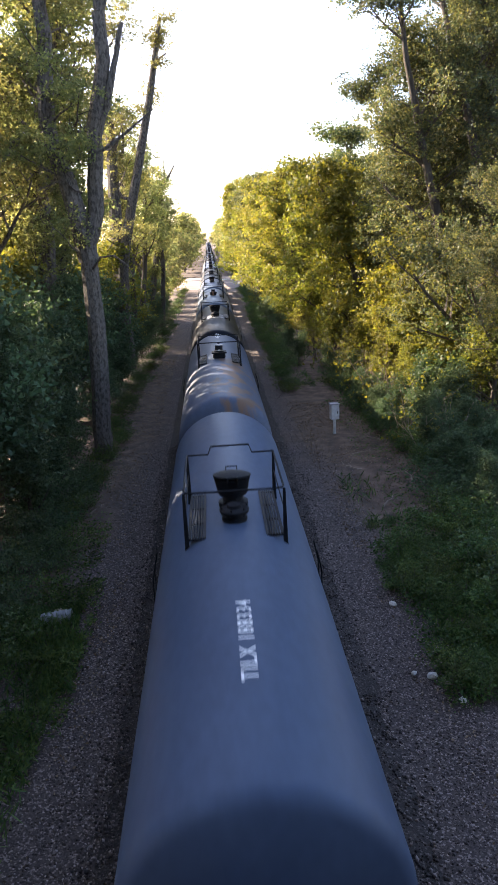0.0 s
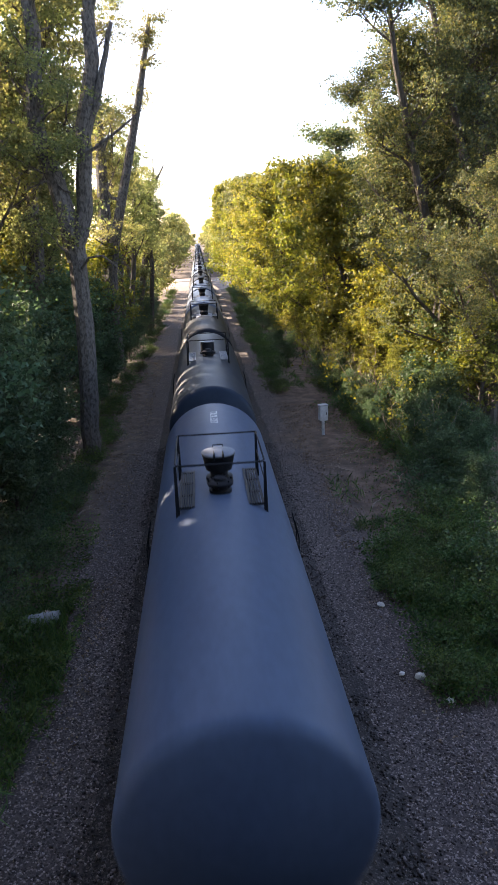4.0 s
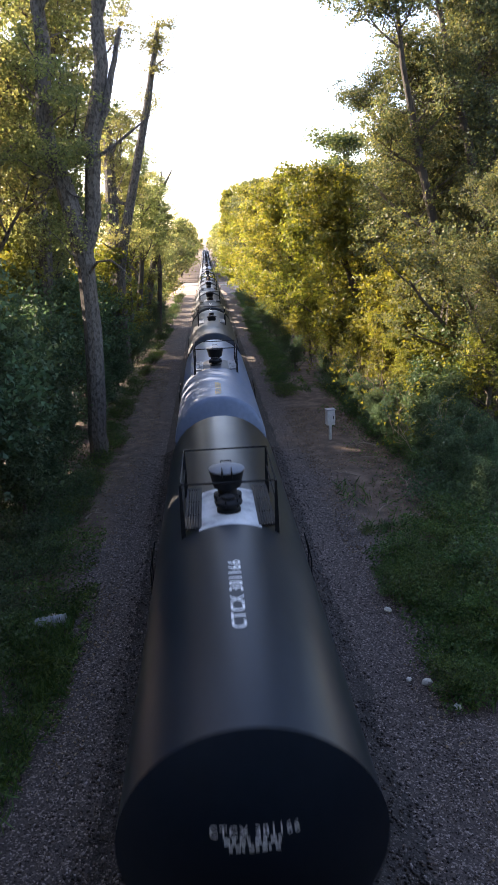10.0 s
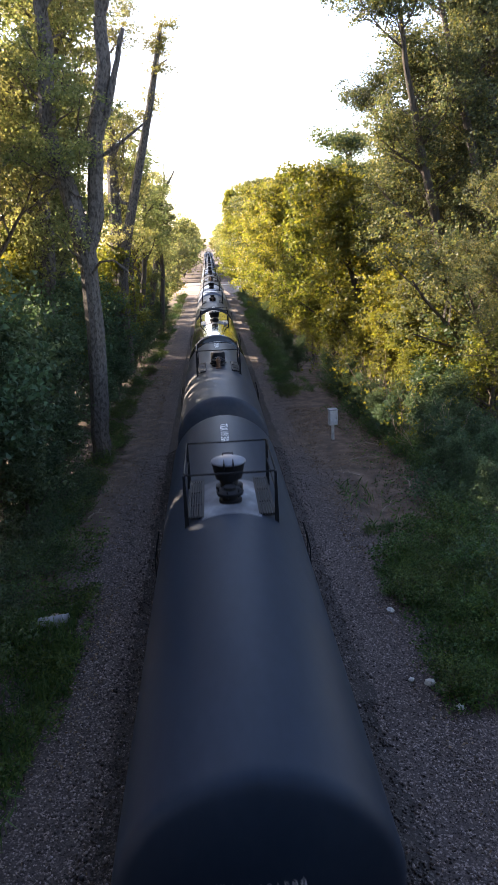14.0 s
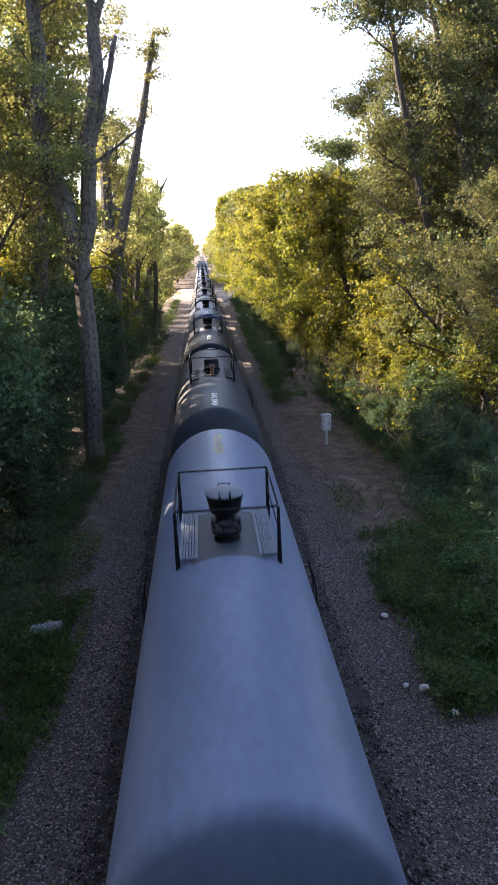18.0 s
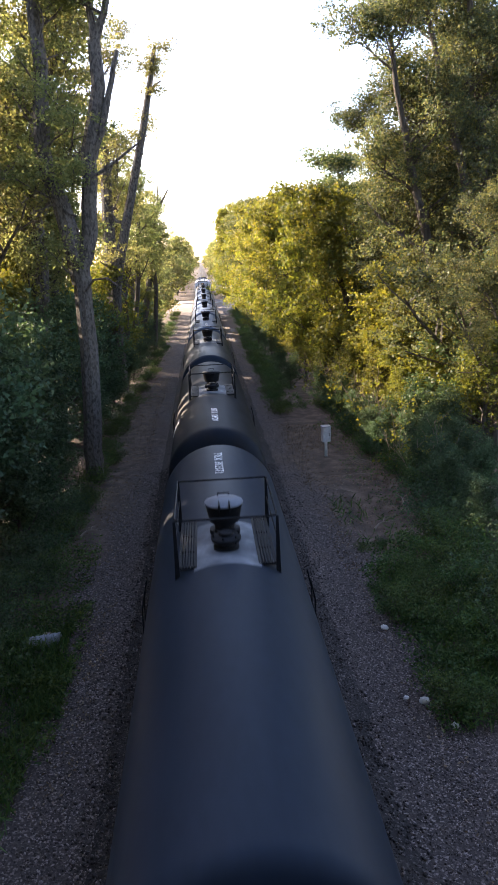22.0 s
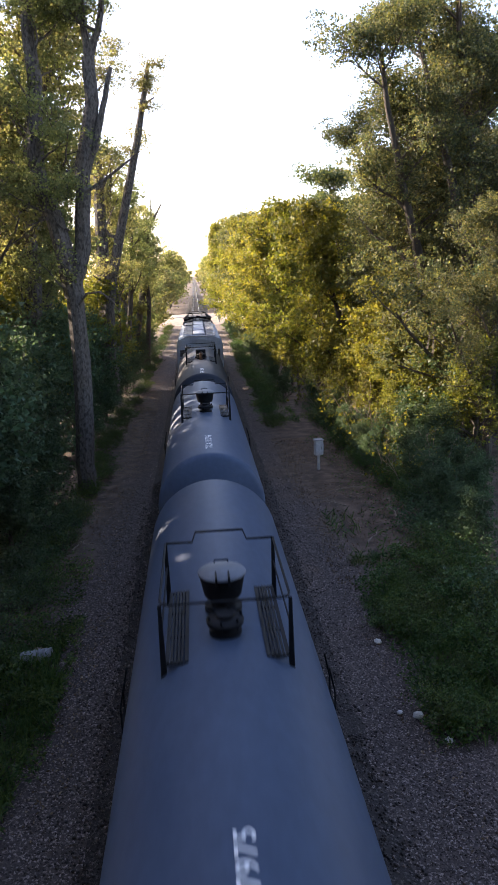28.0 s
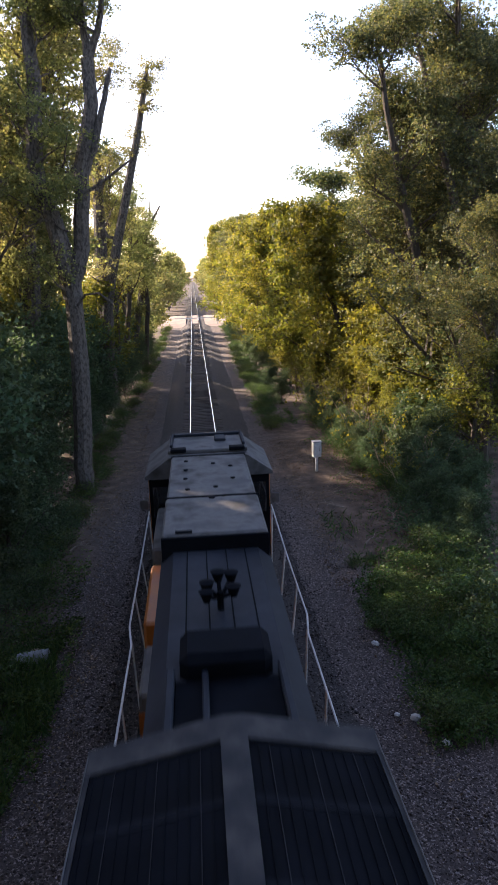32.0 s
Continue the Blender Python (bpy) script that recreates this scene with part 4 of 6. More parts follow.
def text_shape(text, size, spacing=1.2):
    """Flat letters as triangles in x, y, cut across so that they can be bent."""
    cu = bpy.data.curves.new("letters", "FONT")
    cu.body, cu.size, cu.space_character = text, size / 0.7, spacing
    cu.resolution_u = 3
    cu.offset = size * 0.018
    ob = new("letters", cu)
    bpy.context.view_layer.update()
    me = bpy.data.meshes.new_from_object(ob.evaluated_get(bpy.context.evaluated_depsgraph_get()))
    bpy.data.objects.remove(ob)
    bm = bmesh.new()
    bm.from_mesh(me)
    bpy.data.meshes.remove(me)
    for k in range(1, 5):
        bmesh.ops.bisect_plane(bm, geom=bm.verts[:] + bm.edges[:] + bm.faces[:], plane_co=(0, size * k / 5, 0), plane_no=(0, 1, 0))
    bm.verts.ensure_lookup_table()
    v = [tuple(x.co) for x in bm.verts]
    f = [tuple(x.index for x in q.verts) for q in bm.faces]
    bm.free()
    return v, f


def on_shell(x, y, lift=0.008):
    a = x / R_TANK
    return ((R_TANK + lift) * math.sin(a), y, Z_TANK + (R_TANK + lift) * math.cos(a))


def top_lettering(text, y0, mat, parent, away=True, size=0.24, stretch=1.0):
    """Letters along the tank's crown. away: they read from the near end, their tops to the left."""
    v, f = text_shape(text, size)
    s = Shape()
    mid = size / 2
    if away:
        s.add([on_shell(-(b - mid), y0 + a * stretch) for a, b, _ in v], f)
    else:
        s.add([on_shell(b - mid, y0 - a * stretch) for a, b, _ in v], f)
    return part("lettering", s, mat, parent, "stencilled lettering", 0)


def head_lettering(lines, half, mat, parent, jacket, z=0.5):
    """Letters on the near head; small lines that cannot be read become bars."""
    s = Shape()

    def on_head(x, z):
        if jacket == "crisp":
            return (x, -half - 0.034 - 0.42 * (1 - (x * x + z * z) / R_TANK ** 2), Z_TANK + z)
        if jacket:
            return (x, -half - 0.232 - HEAD * (1 - (x * x + z * z) / RIM ** 2), Z_TANK + z)
        r2 = min(0.98, math.hypot(x, z) / R_TANK) ** 3.1
        return (x, -half - 0.62 * (1 - r2) ** 0.32 - 0.014, Z_TANK + z)

    v, f = text_shape(lines, 0.092)
    w = max(p[0] for p in v)
    s.add([on_head(a - w / 2, z + b) for a, b, _ in v], f)
    for k in range(2):
        n = 8
        x0, z0 = -w * (0.34 - 0.05 * k), z - 0.075 - 0.075 * k
        for i in range(n):
            xa, xb = x0 + w * (0.68 - 0.1 * k) * i / n, x0 + w * (0.68 - 0.1 * k) * (i + (0.8, 0.55, 0.8, 0.4)[(i + k) % 4]) / n
            s.add([on_head(xa, z0), on_head(xb, z0), on_head(xb, z0 + 0.042), on_head(xa, z0 + 0.042)], [(0, 1, 2, 3)])
    return part("head_lettering", s, mat, parent, "stencilled lettering with small bars", 0)


def curved_patch(x0, x1, y0, y1, lift, n=10, slant=0.0, rows=2):
    s = Shape()
    v = []
    for j in range(rows):
        for i in range(n + 1):
            a = i / n
            x = x0 + (x1 - x0) * a
            y = y0 + (y1 - y0) * j / (rows - 1) + slant * a
            v.append(on_shell(x, y, lift))
    f = [(j * (n + 1) + i, j * (n + 1) + i + 1, (j + 1) * (n + 1) + i + 1, (j + 1) * (n + 1) + i) for j in range(rows - 1) for i in range(n)]
    return s.add(v, f)


def bogie_meshes():
    fr, wh = Shape(), Shape()
    for sx in (-1, 1):
        x = sx * 1.02
        fr.prism([(x - 0.06, 0.5), (x + 0.06, 0.5), (x + 0.06, 0.62), (x - 0.06, 0.62)], -1.15, 1.15)
        fr.prism([(x - 0.06, 0.3), (x + 0.06, 0.3), (x + 0.06, 0.4), (x - 0.06, 0.4)], -0.5, 0.5)
        for y in (-0.45, 0.45):
            fr.box(x - 0.06, x + 0.06, y - 0.07, y + 0.07, 0.38, 0.55, 0.01)
        for y in (-0.9, 0.9):
            fr.box(x - 0.09, x + 0.09, y - 0.16, y + 0.16, 0.36, 0.62, 0.03)
    fr.box(-1.0, 1.0, -0.2, 0.2, 0.45, 0.75, 0.03)
    wh.turned([(0.1, -0.86), (0.1, -0.82), (0.42, -0.82), (0.45, -0.80), (0.46, -0.72), (0.49, -0.715), (0.49, -0.69), (0.12, -0.69), (0.09, -0.6),
               (0.09, 0.6), (0.12, 0.69), (0.49, 0.69), (0.49, 0.715), (0.46, 0.72), (0.45, 0.80), (0.42, 0.82), (0.1, 0.82), (0.1, 0.86)], (0, 0, 0), "x", 16)
    return fr.mesh("bogie_frame", BLACK_STEEL), wh.mesh("wheelset", RUST)


BOGIE_FRAME, WHEELSET = bogie_meshes()


def add_bogie(root, y):
    b = part("bogie", BOGIE_FRAME, None, root, "cast steel freight bogie")
    b.location = (0, y, 0)
    for dy in (-0.9, 0.9):
        w = part("wheelset", WHEELSET, None, b, "worn steel wheels")
        w.location = (0, dy, 0.49)
    return b


# meshes that alike parts share
def board_mesh():
    s = Shape()
    s.box(-0.15, -0.13, 0, 2.05, -0.03, 0.02)
    s.box(0.13, 0.15, 0, 2.05, -0.03, 0.02)
    for y in (0, 0.68, 1.36, 2.02):
        s.box(-0.13, 0.13, y, y + 0.03, -0.03, 0.0)
    return s


BOARD_DARK = board_mesh().mesh("walkway_board", BLACK_STEEL)
BOARD_PALE = board_mesh().mesh("walkway_board", BOARD_GREY)
SLAT_DARK, SLAT_PALE = [Shape().box(-0.014, 0.014, 0, 2.05, 0.0, 0.018).mesh("slat", m) for m in (BLACK_STEEL, BOARD_GREY)]
POST = Shape().prism([(-0.04, -0.24), (0.04, -0.24), (0.022, 0.8), (-0.022, 0.8)], -0.008, 0.008).mesh("post", BLACK_STEEL)
MESH_DOME = Shape().turned([(0.27, -0.08), (0.27, 0.0), (0.18, 0.02), (0.18, 0.13), (0.26, 0.15), (0.275, 0.19), (0.325, 0.44), (0.335, 0.455), (0.335, 0.48)], sides=28).mesh("manway_dome", BLACK_STEEL)
MESH_LOW = Shape().turned([(0.22, 0), (0.22, 0.05), (0.16, 0.06), (0.16, 0.14), (0.25, 0.15), (0.26, 0.20), (0.24, 0.22), (0.13, 0.24), (0.12, 0.29), (0.05, 0.30)], sides=20).mesh("valve_housing", BLACK_STEEL)
MESH_TALL = Shape().turned([(0.34, 0), (0.34, 0.05), (0.29, 0.06), (0.29, 0.4), (0.26, 0.46), (0.12, 0.49)], sides=28).mesh("manway_dome", BLACK_STEEL)
MESH_VALVE = Shape().turned([(0.12, 0), (0.12, 0.04), (0.07, 0.06), (0.075, 0.26), (0.1, 0.28), (0.1, 0.36), (0.05, 0.38), (0.05, 0.44)], sides=14).mesh("relief_valve", BLACK_STEEL)


MESH_CAP = Shape().turned([(0.19, 0), (0.19, 0.06), (0.16, 0.08), (0.16, 0.42), (0.15, 0.44)], sides=24).mesh("manway_dome", BLACK_STEEL)
MESH_BOX = Shape().box(-0.25, 0.25, -0.2, 0.2, 0, 0.2, 0.04).box(-0.3, 0.3, -0.24, 0.24, 0.2, 0.26, 0.015).box(-0.2, 0.2, -0.16, 0.16, 0.26, 0.3, 0.02).mesh("valve_housing", BLACK_STEEL)
PLATE_PALE = material("plate_pale", [(0.35, 0.36, 0.38), (0.5, 0.5, 0.52)], 9, 0.6)
MESH_VALVE_RED = MESH_VALVE.copy()
MESH_VALVE_RED.materials[0] = material("red_lead_paint", [(0.05, 0.022, 0.012), (0.12, 0.055, 0.025), (0.03, 0.014, 0.01)], 14, 0.6)
BOLT = Shape().tube([(0.22, 0, 0.12), (0.225, 0, 0.27)], 0.018, 5).mesh("bolt", BLACK_STEEL)


def ladder_mesh():
    s = Shape()
    for y in (-0.2, 0.2):
        s.tube([(0.98, y, 1.3), (0.98, y, 3.15), (0.9, y, 3.55)], 0.014, 6)
    for k in range(7):
        z = 1.4 + 0.3 * k
        x = 0.98
        s.tube([(x, -0.2, z), (x, 0.2, z)], 0.012, 5)
    s.v = [(x + 0.56, y, z) for x, y, z in s.v]
    return s.mesh("ladder", BLACK_STEEL)


LADDER = ladder_mesh()


def handrail_mesh(raised):
    s = Shape()
    w, z = 0.825, 0.8
    far = [(-w, 2.05, z), (-0.42, 2.05, z), (-0.36, 2.05, z + 0.16), (0.36, 2.05, z + 0.16), (0.42, 2.05, z), (w, 2.05, z)] if raised else [(-w, 2.05, z), (w, 2.05, z)]
    s.tube([(-w, 0.12, z), (-w, 1.0, z)] + far + [(w, 1.0, z), (w, 0.12, z), (w - 0.03, 0.03, z), (w - 0.12, 0, z), (0.12 - w, 0, z), (0.03 - w, 0.03, z), (-w, 0.12, z)], 0.018, 6)
    for sx in (-w, w):
        s.tube([(sx, 0, z * 0.5), (sx, 2.05, z * 0.5)], 0.013, 6)
    return s.mesh("handrail", BLACK_STEEL)


RAIL_PLAIN, RAIL_RAISED = handrail_mesh(False), handrail_mesh(True)


def tank_car(spec, lo, hi):
    """lo, hi: where the car's ends lie along the train; spec[0]: the near edge of its platform."""
    s0, colour, style, near, near_y, far, far_y, head, extra = spec
    mat, word = PAINTS[colour]
    jacket = colour not in ("black", "rusty", "steel") and s0 != 42.5
    if colour == "satin":
        jacket = "crisp"
    lo, hi = lo + 1.0 + END_SHIFT.get(s0, 0.1 if jacket else -0.3), hi - 1.5
    mid, half = (lo + hi) / 2, (hi - lo) / 2
    p0 = s0 - mid
    ink = YELLOW_LETTER if "y" in extra else WHITE_LETTER
    words = word + " tank car with railed hatch platform"
    if "r" in extra:
        words = word + " tank car streaked with rust"
    if "w" in extra:
        words = word + " tank car with a plain white side panel"
    if "c" in extra:
        words += ", white coated"
    root = thing("tank_car", words, "tank car", pose(TRACK_X, mid, 0), group="tank cars of the train")
    part("tank", tank_shell(half, jacket), mat, root)
    # platform
    zp = Z_TANK + 1.4
    board = BOARD_PALE if "p" in extra or colour == "light" else BOARD_DARK
    for sx in (-1, 1):
        b = part("walkway_board", board, None, root, "slatted steel walkway")
        b.matrix_basis = pose(sx * 0.655, p0, zp - 0.02, 0, sx * (12 if style == "tall" else 0), 0)
        for k in range(6):
            part("slat", SLAT_PALE if board is BOARD_PALE else SLAT_DARK, None, b).location = (0.046 * k - 0.115, 0, 0)
        for dy in (0, 2.05):
            q = part("post", POST, None, root)
            q.location = (sx * 0.825, p0 + dy, zp)
        lad = part("ladder", LADDER, None, root)
        lad.matrix_basis = pose(0, p0 + 1.0, 0, 0, 0, 0 if sx > 0 else 180)
    h = part("handrail", RAIL_RAISED if "h" in extra else RAIL_PLAIN, None, root, "black pipe handrail")
    h.location = (0, p0, zp)
    top = Z_TANK + R_TANK - 0.01
    if style == "dome":
        d = part("manway_dome", MESH_DOME, None, root, "raised black hatch dome")
        d.location = (0.0, p0 + 1.25, top + 0.08)
        part("lid", Shape().turned([(0.335, 0), (0.35, 0.015), (0.34, 0.035), (0.24, 0.075), (0.05, 0.095)], sides=28), BLACK_STEEL if "k" in extra else LID_GREY, d).matrix_basis = pose(0, 0, 0.475, *((-7, 4, 20) if "k" in extra else (0, 0, 0)))
        part("lid_handle", Shape().tube([(-0.1, 0.18, 0.52), (-0.1, 0.18, 0.6), (0.1, 0.18, 0.6), (0.1, 0.18, 0.52)], 0.012, 6), BLACK_STEEL, d)
        for hx in (-0.09, 0.09):
            part("hinge", Shape().box(hx - 0.015, hx + 0.015, -0.36, -0.1, 0.42, 0.56, 0.008), BLACK_STEEL, d)
        v = part("valve_housing", MESH_LOW, None, root)
        v.location = (0, p0 + 0.55, top)
    elif style == "tall" and "v" in extra:
        d = part("manway_dome", MESH_CAP, None, root, "short round cap with a pale lid")
        d.location = (0, p0 + 1.2, top)
        part("lid", Shape().turned([(0.165, 0), (0.17, 0.02), (0.06, 0.035)], sides=20), LID_GREY, d).location = (0, 0, 0.44)
        part("relief_valve", MESH_VALVE, None, root).location = (0, p0 + 1.75, top)
        if "b" in extra:
            w = part("relief_valve", MESH_VALVE_RED, None, root, "brassy red relief valve")
            w.matrix_basis = pose(0, p0 + 0.2, top) @ Matrix.Scale(0.8, 4)
        v = part("valve_housing", MESH_BOX, None, root, "low flanged valve box")
        v.location = (0, p0 + 0.75, top)
        part("data_plate", Shape().box(-0.05, 0.05, -0.02, 0.04, 0.305, 0.315), PLATE_PALE, v, "small pale plate")
    elif style == "tall":
        d = part("manway_dome", MESH_TALL, None, root, "round black hatch dome")
        d.location = (0, p0 + 1.4, top)
        w = part("relief_valve", MESH_VALVE_RED, None, root, "rusty red relief valve")
        w.location = (0, p0 + 0.22, top)
        v = part("valve_housing", MESH_LOW, None, root)
        v.matrix_basis = pose(0, p0 + 0.78, top) @ Matrix.Scale(1.15, 4)
        part("data_plate", Shape().box(-0.07, 0.07, -0.2, -0.19, 0.2, 0.27), LID_GREY, v, "small pale plate")
    else:
        d = part("manway_dome", MESH_TALL, None, root, "grey hatch dome")
        d.location = (0, p0 + 1.35, top)
        part("lid", Shape().turned([(0.30, 0), (0.31, 0.03), (0.1, 0.05)], sides=28), LID_GREY, d).location = (0, 0, 0.47)
        v = part("valve_housing", MESH_LOW, None, root)
        v.location = (0, p0 + 0.55, top)
    for k in range(0 if "v" in extra else 6):
        q = part("bolt", BOLT, None, v)
        q.matrix_basis = pose(0, 0, 0, 0, 0, 60 * k + 15)
    if "c" in extra:
        part("white_coating", curved_patch(-0.56, 0.56, p0 - 0.12, p0 + 1.75, 0.005, 12, 0, 6), WHITE_SPILL if colour == "satin" else GREY_SPILL, root, "worn pale coating round the hatch")
    if "d" in extra:
        part("dark_coating", curved_patch(-0.62, 0.62, p0 - 0.15, p0 + 1.85, 0.005, 12, 0, 6), DARK_COAT, root, "dark non-slip coating round the hatch")
    # marks
    if near:
        top_lettering(near, p0 + near_y, ink, root, True, 0.195)
    if far:
        top_lettering(far, p0 + far_y - 0.01 * len(far), ink, root, False, 0.195)
    if head:
        head_lettering(head, half, ink, root, jacket, LOW_HEAD.get(s0, 0.5))
    if "w" in extra:
        for x0, x1, ya, yb in ((-1.95, -1.42, *PANEL.get(s0, (-2.15, -1.5))),):
            part("side_panel", curved_patch(x0, x1, p0 + ya, p0 + yb, 0.006, 8, 0.25), WHITE_LETTER, root, "plain white panel on the tank's side")
    # underframe
    for e in (-1, 1):
        s = Shape()
        ya, yb = sorted((e * (half - 2.6), e * (half + 0.75)))
        s.box(-0.2, 0.2, ya, yb, 0.75, 1.15, 0.02)
        yc = e * (half - 1.2)
        s.box(-1.35, 1.35, yc - 0.18, yc + 0.18, 0.9, 1.25, 0.03)
        s.box(-1.2, -1.1, yc - 0.4, yc + 0.4, 1.2, 2.0, 0.02)
        s.box(1.1, 1.2, yc - 0.4, yc + 0.4, 1.2, 2.0, 0.02)
        yd = e * (half + 0.55)
        s.box(-1.3, 1.3, yd - 0.15, yd + 0.15, 1.0, 1.1, 0.015)
        part("stub_sill", s, BLACK_STEEL, root)
        s = Shape()
        s.box(-0.1, 0.1, min(e * (half + 0.7), e * (half + 1.02)), max(e * (half + 0.7), e * (half + 1.02)), 0.78, 1.0, 0.04)
        part("coupler", s, RUST, root)
        s = Shape()
        for sx in (-1.25, 1.25):
            s.tube([(sx, yd, 1.05), (sx, yd, 1.75), (sx * 0.75, yd, 1.75)], 0.018, 6)
        part("grab_iron", s, BLACK_STEEL, root)
        add_bogie(root, yc)
    return root, mid


LOW_HEAD = {138.4: 0.34, 201.0: 0.34, 42.5: 0.6, 107.1: 0.58, 153.4: 0.58, 216.6: 0.55}      # lettering lower on the head
PANEL = {326.0: (-2.5, -0.2)}
END_SHIFT = {10.65: 0.0, 122.0: -0.15, 138.4: -0.15, 169.3: 0.2, 201.0: 0.33, 42.5: -0.4, 58.3: -0.35, 107.1: -0.5, 153.4: -0.3, 184.9: 0.2, 233.0: -0.6, 216.6: -0.2, 294.7: 0.25, 310.6: 0.25}      # longer or shorter at the near end
# near edge of the platform along the train, paint, hatch style, lettering and where it starts, extras
# (y yellow letters, c white coating, p pale slats, h raised rail, w side panels, r rust, v valve behind, b brass valve in front, k dark lid)
CARS = [
    (-5.2, "blue", "dome", "", 0, "", 0, "", ""),
    (10.65, "blue", "dome", "TILX 188334", -4.05, "", 0, "", "hk"),
    (27.2, "rusty", "tall", "", 0, "ADMX 3181", 8.0, "", "rv"),
    (42.5, "black", "dome", "", 0, "TILX 101082", 6.6, "TILX 100082", "ck"),
    (58.3, "steel", "tall", "", 0, "ADMX 302", 7.4, "ADMX 302", "vb"),
    (75.3, "blue", "dome", "", 0, "TILX 317", 7.0, "", ""),
    (91.3, "navy", "lid", "", 0, "", 0, "", "p"),
    (107.1, "black", "dome", "", 0, "TILX 3186", 7.0, "TILX 100060", "ck"),
    (122.0, "light", "dome", "GATX 26195", -5.2, "", 0, "GATX 261951", "yd"),
    (138.4, "blue", "dome", "", 0, "TILX 31047", 6.4, "TILX 310417", ""),
    (153.4, "black", "dome", "TILX 300078", -4.1, "", 0, "TILX 300078", "ck"),
    (169.3, "satin", "dome", "CTCX 301166", -3.5, "", 0, "CTCX 301166", "c"),
    (184.9, "light", "dome", "UTLX 663089", -4.95, "", 0, "UTLX 653091", "yd"),
    (201.0, "brown", "tall", "", 0, "OTOX 30", 8.2, "OTOX 300179", "vp"),
    (216.6, "black", "dome", "ADMX 30778", -4.4, "", 0, "ADMX 30778", "wck"),
    (233.0, "navy", "dome", "", 0, "TILX 191500", 6.4, "TILX 191500", "c"),
    (247.7, "brown", "tall", "", 0, "OTOX 2816", 7.4, "", ""),
    (263.3, "gloss", "dome", "", 0, "CTCX 731577", 7.4, "", "cp"),
    (279.0, "brown", "tall", "ADMX 29012", -5.9, "", 0, "ADMX 29012", "vb"),
    (294.7, "light", "dome", "", 0, "UTLX 67007", 7.4, "UTLX 670071", "yd"),
    (310.6, "brown", "tall", "ADMX 30429", -5.1, "", 0, "ADMX 30429", ""),
    (326.0, "black", "dome", "TEIX 30181", -4.25, "", 0, "TEIX 30181", "wck"),
    (341.7, "blue", "dome", "TILX 188899", -4.8, "", 0, "TILX 188899", "h"),
    (358.0, "navy", "dome", "", 0, "TILX 302371", 6.6, "TILX 302371", "c"),
    (372.7, "black", "dome", "ADMX 31087", -4.6, "", 0, "ADMX 31087", "wck"),
    (388.8, "navy", "dome", "", 0, "CTCX 734651", 8.0, "CTCX 734651", "ck"),
    (403.7, "blue", "dome", "ADMX 30867", -4.0, "", 0, "", "k"),
    (419.3, "light", "dome", "GATX 28", -4.2, "", 0, "GATX 164280", "y"),
    (435.0, "blue", "dome", "", 0, "", 0, "", "h"),
    (450.4, "blue", "dome", "TILX 317975", -4.67, "", 0, "", "h"),
    (466.0, "blue", "dome", "TILX 31796", -4.86, "", 0, "TILX 317968", "h"),
    (481.6, "slate", "tall", "ADMX 30396", -5.4, "", 0, "ADMX 30396", ""),
]
MOVING = []
edges = [-11.8]
for a, b in zip(CARS, CARS[1:]):
    edges.append((a[0] + b[0]) / 2 + 1.4)
edges.append(491.0)
for spec, lo, hi in zip(CARS, edges, edges[1:]):
    MOVING.append(tank_car(spec, lo, hi))


# ---- covered hopper ----
HOPPER_PAINT = material("hopper_paint", [(0.29, 0.315, 0.36), (0.36, 0.385, 0.43), (0.32, 0.33, 0.35)], 1.5, 0.55, bump=0.05)
HOPPER_DIRTY = material("hopper_grating", [(0.28, 0.295, 0.32), (0.33, 0.34, 0.355), (0.23, 0.185, 0.13)], 0.9, 0.7, lo=0.3, hi=0.72)
# dark colour that paints the shade under the hopper's roof ends
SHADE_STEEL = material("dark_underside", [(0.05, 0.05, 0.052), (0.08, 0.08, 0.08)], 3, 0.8)


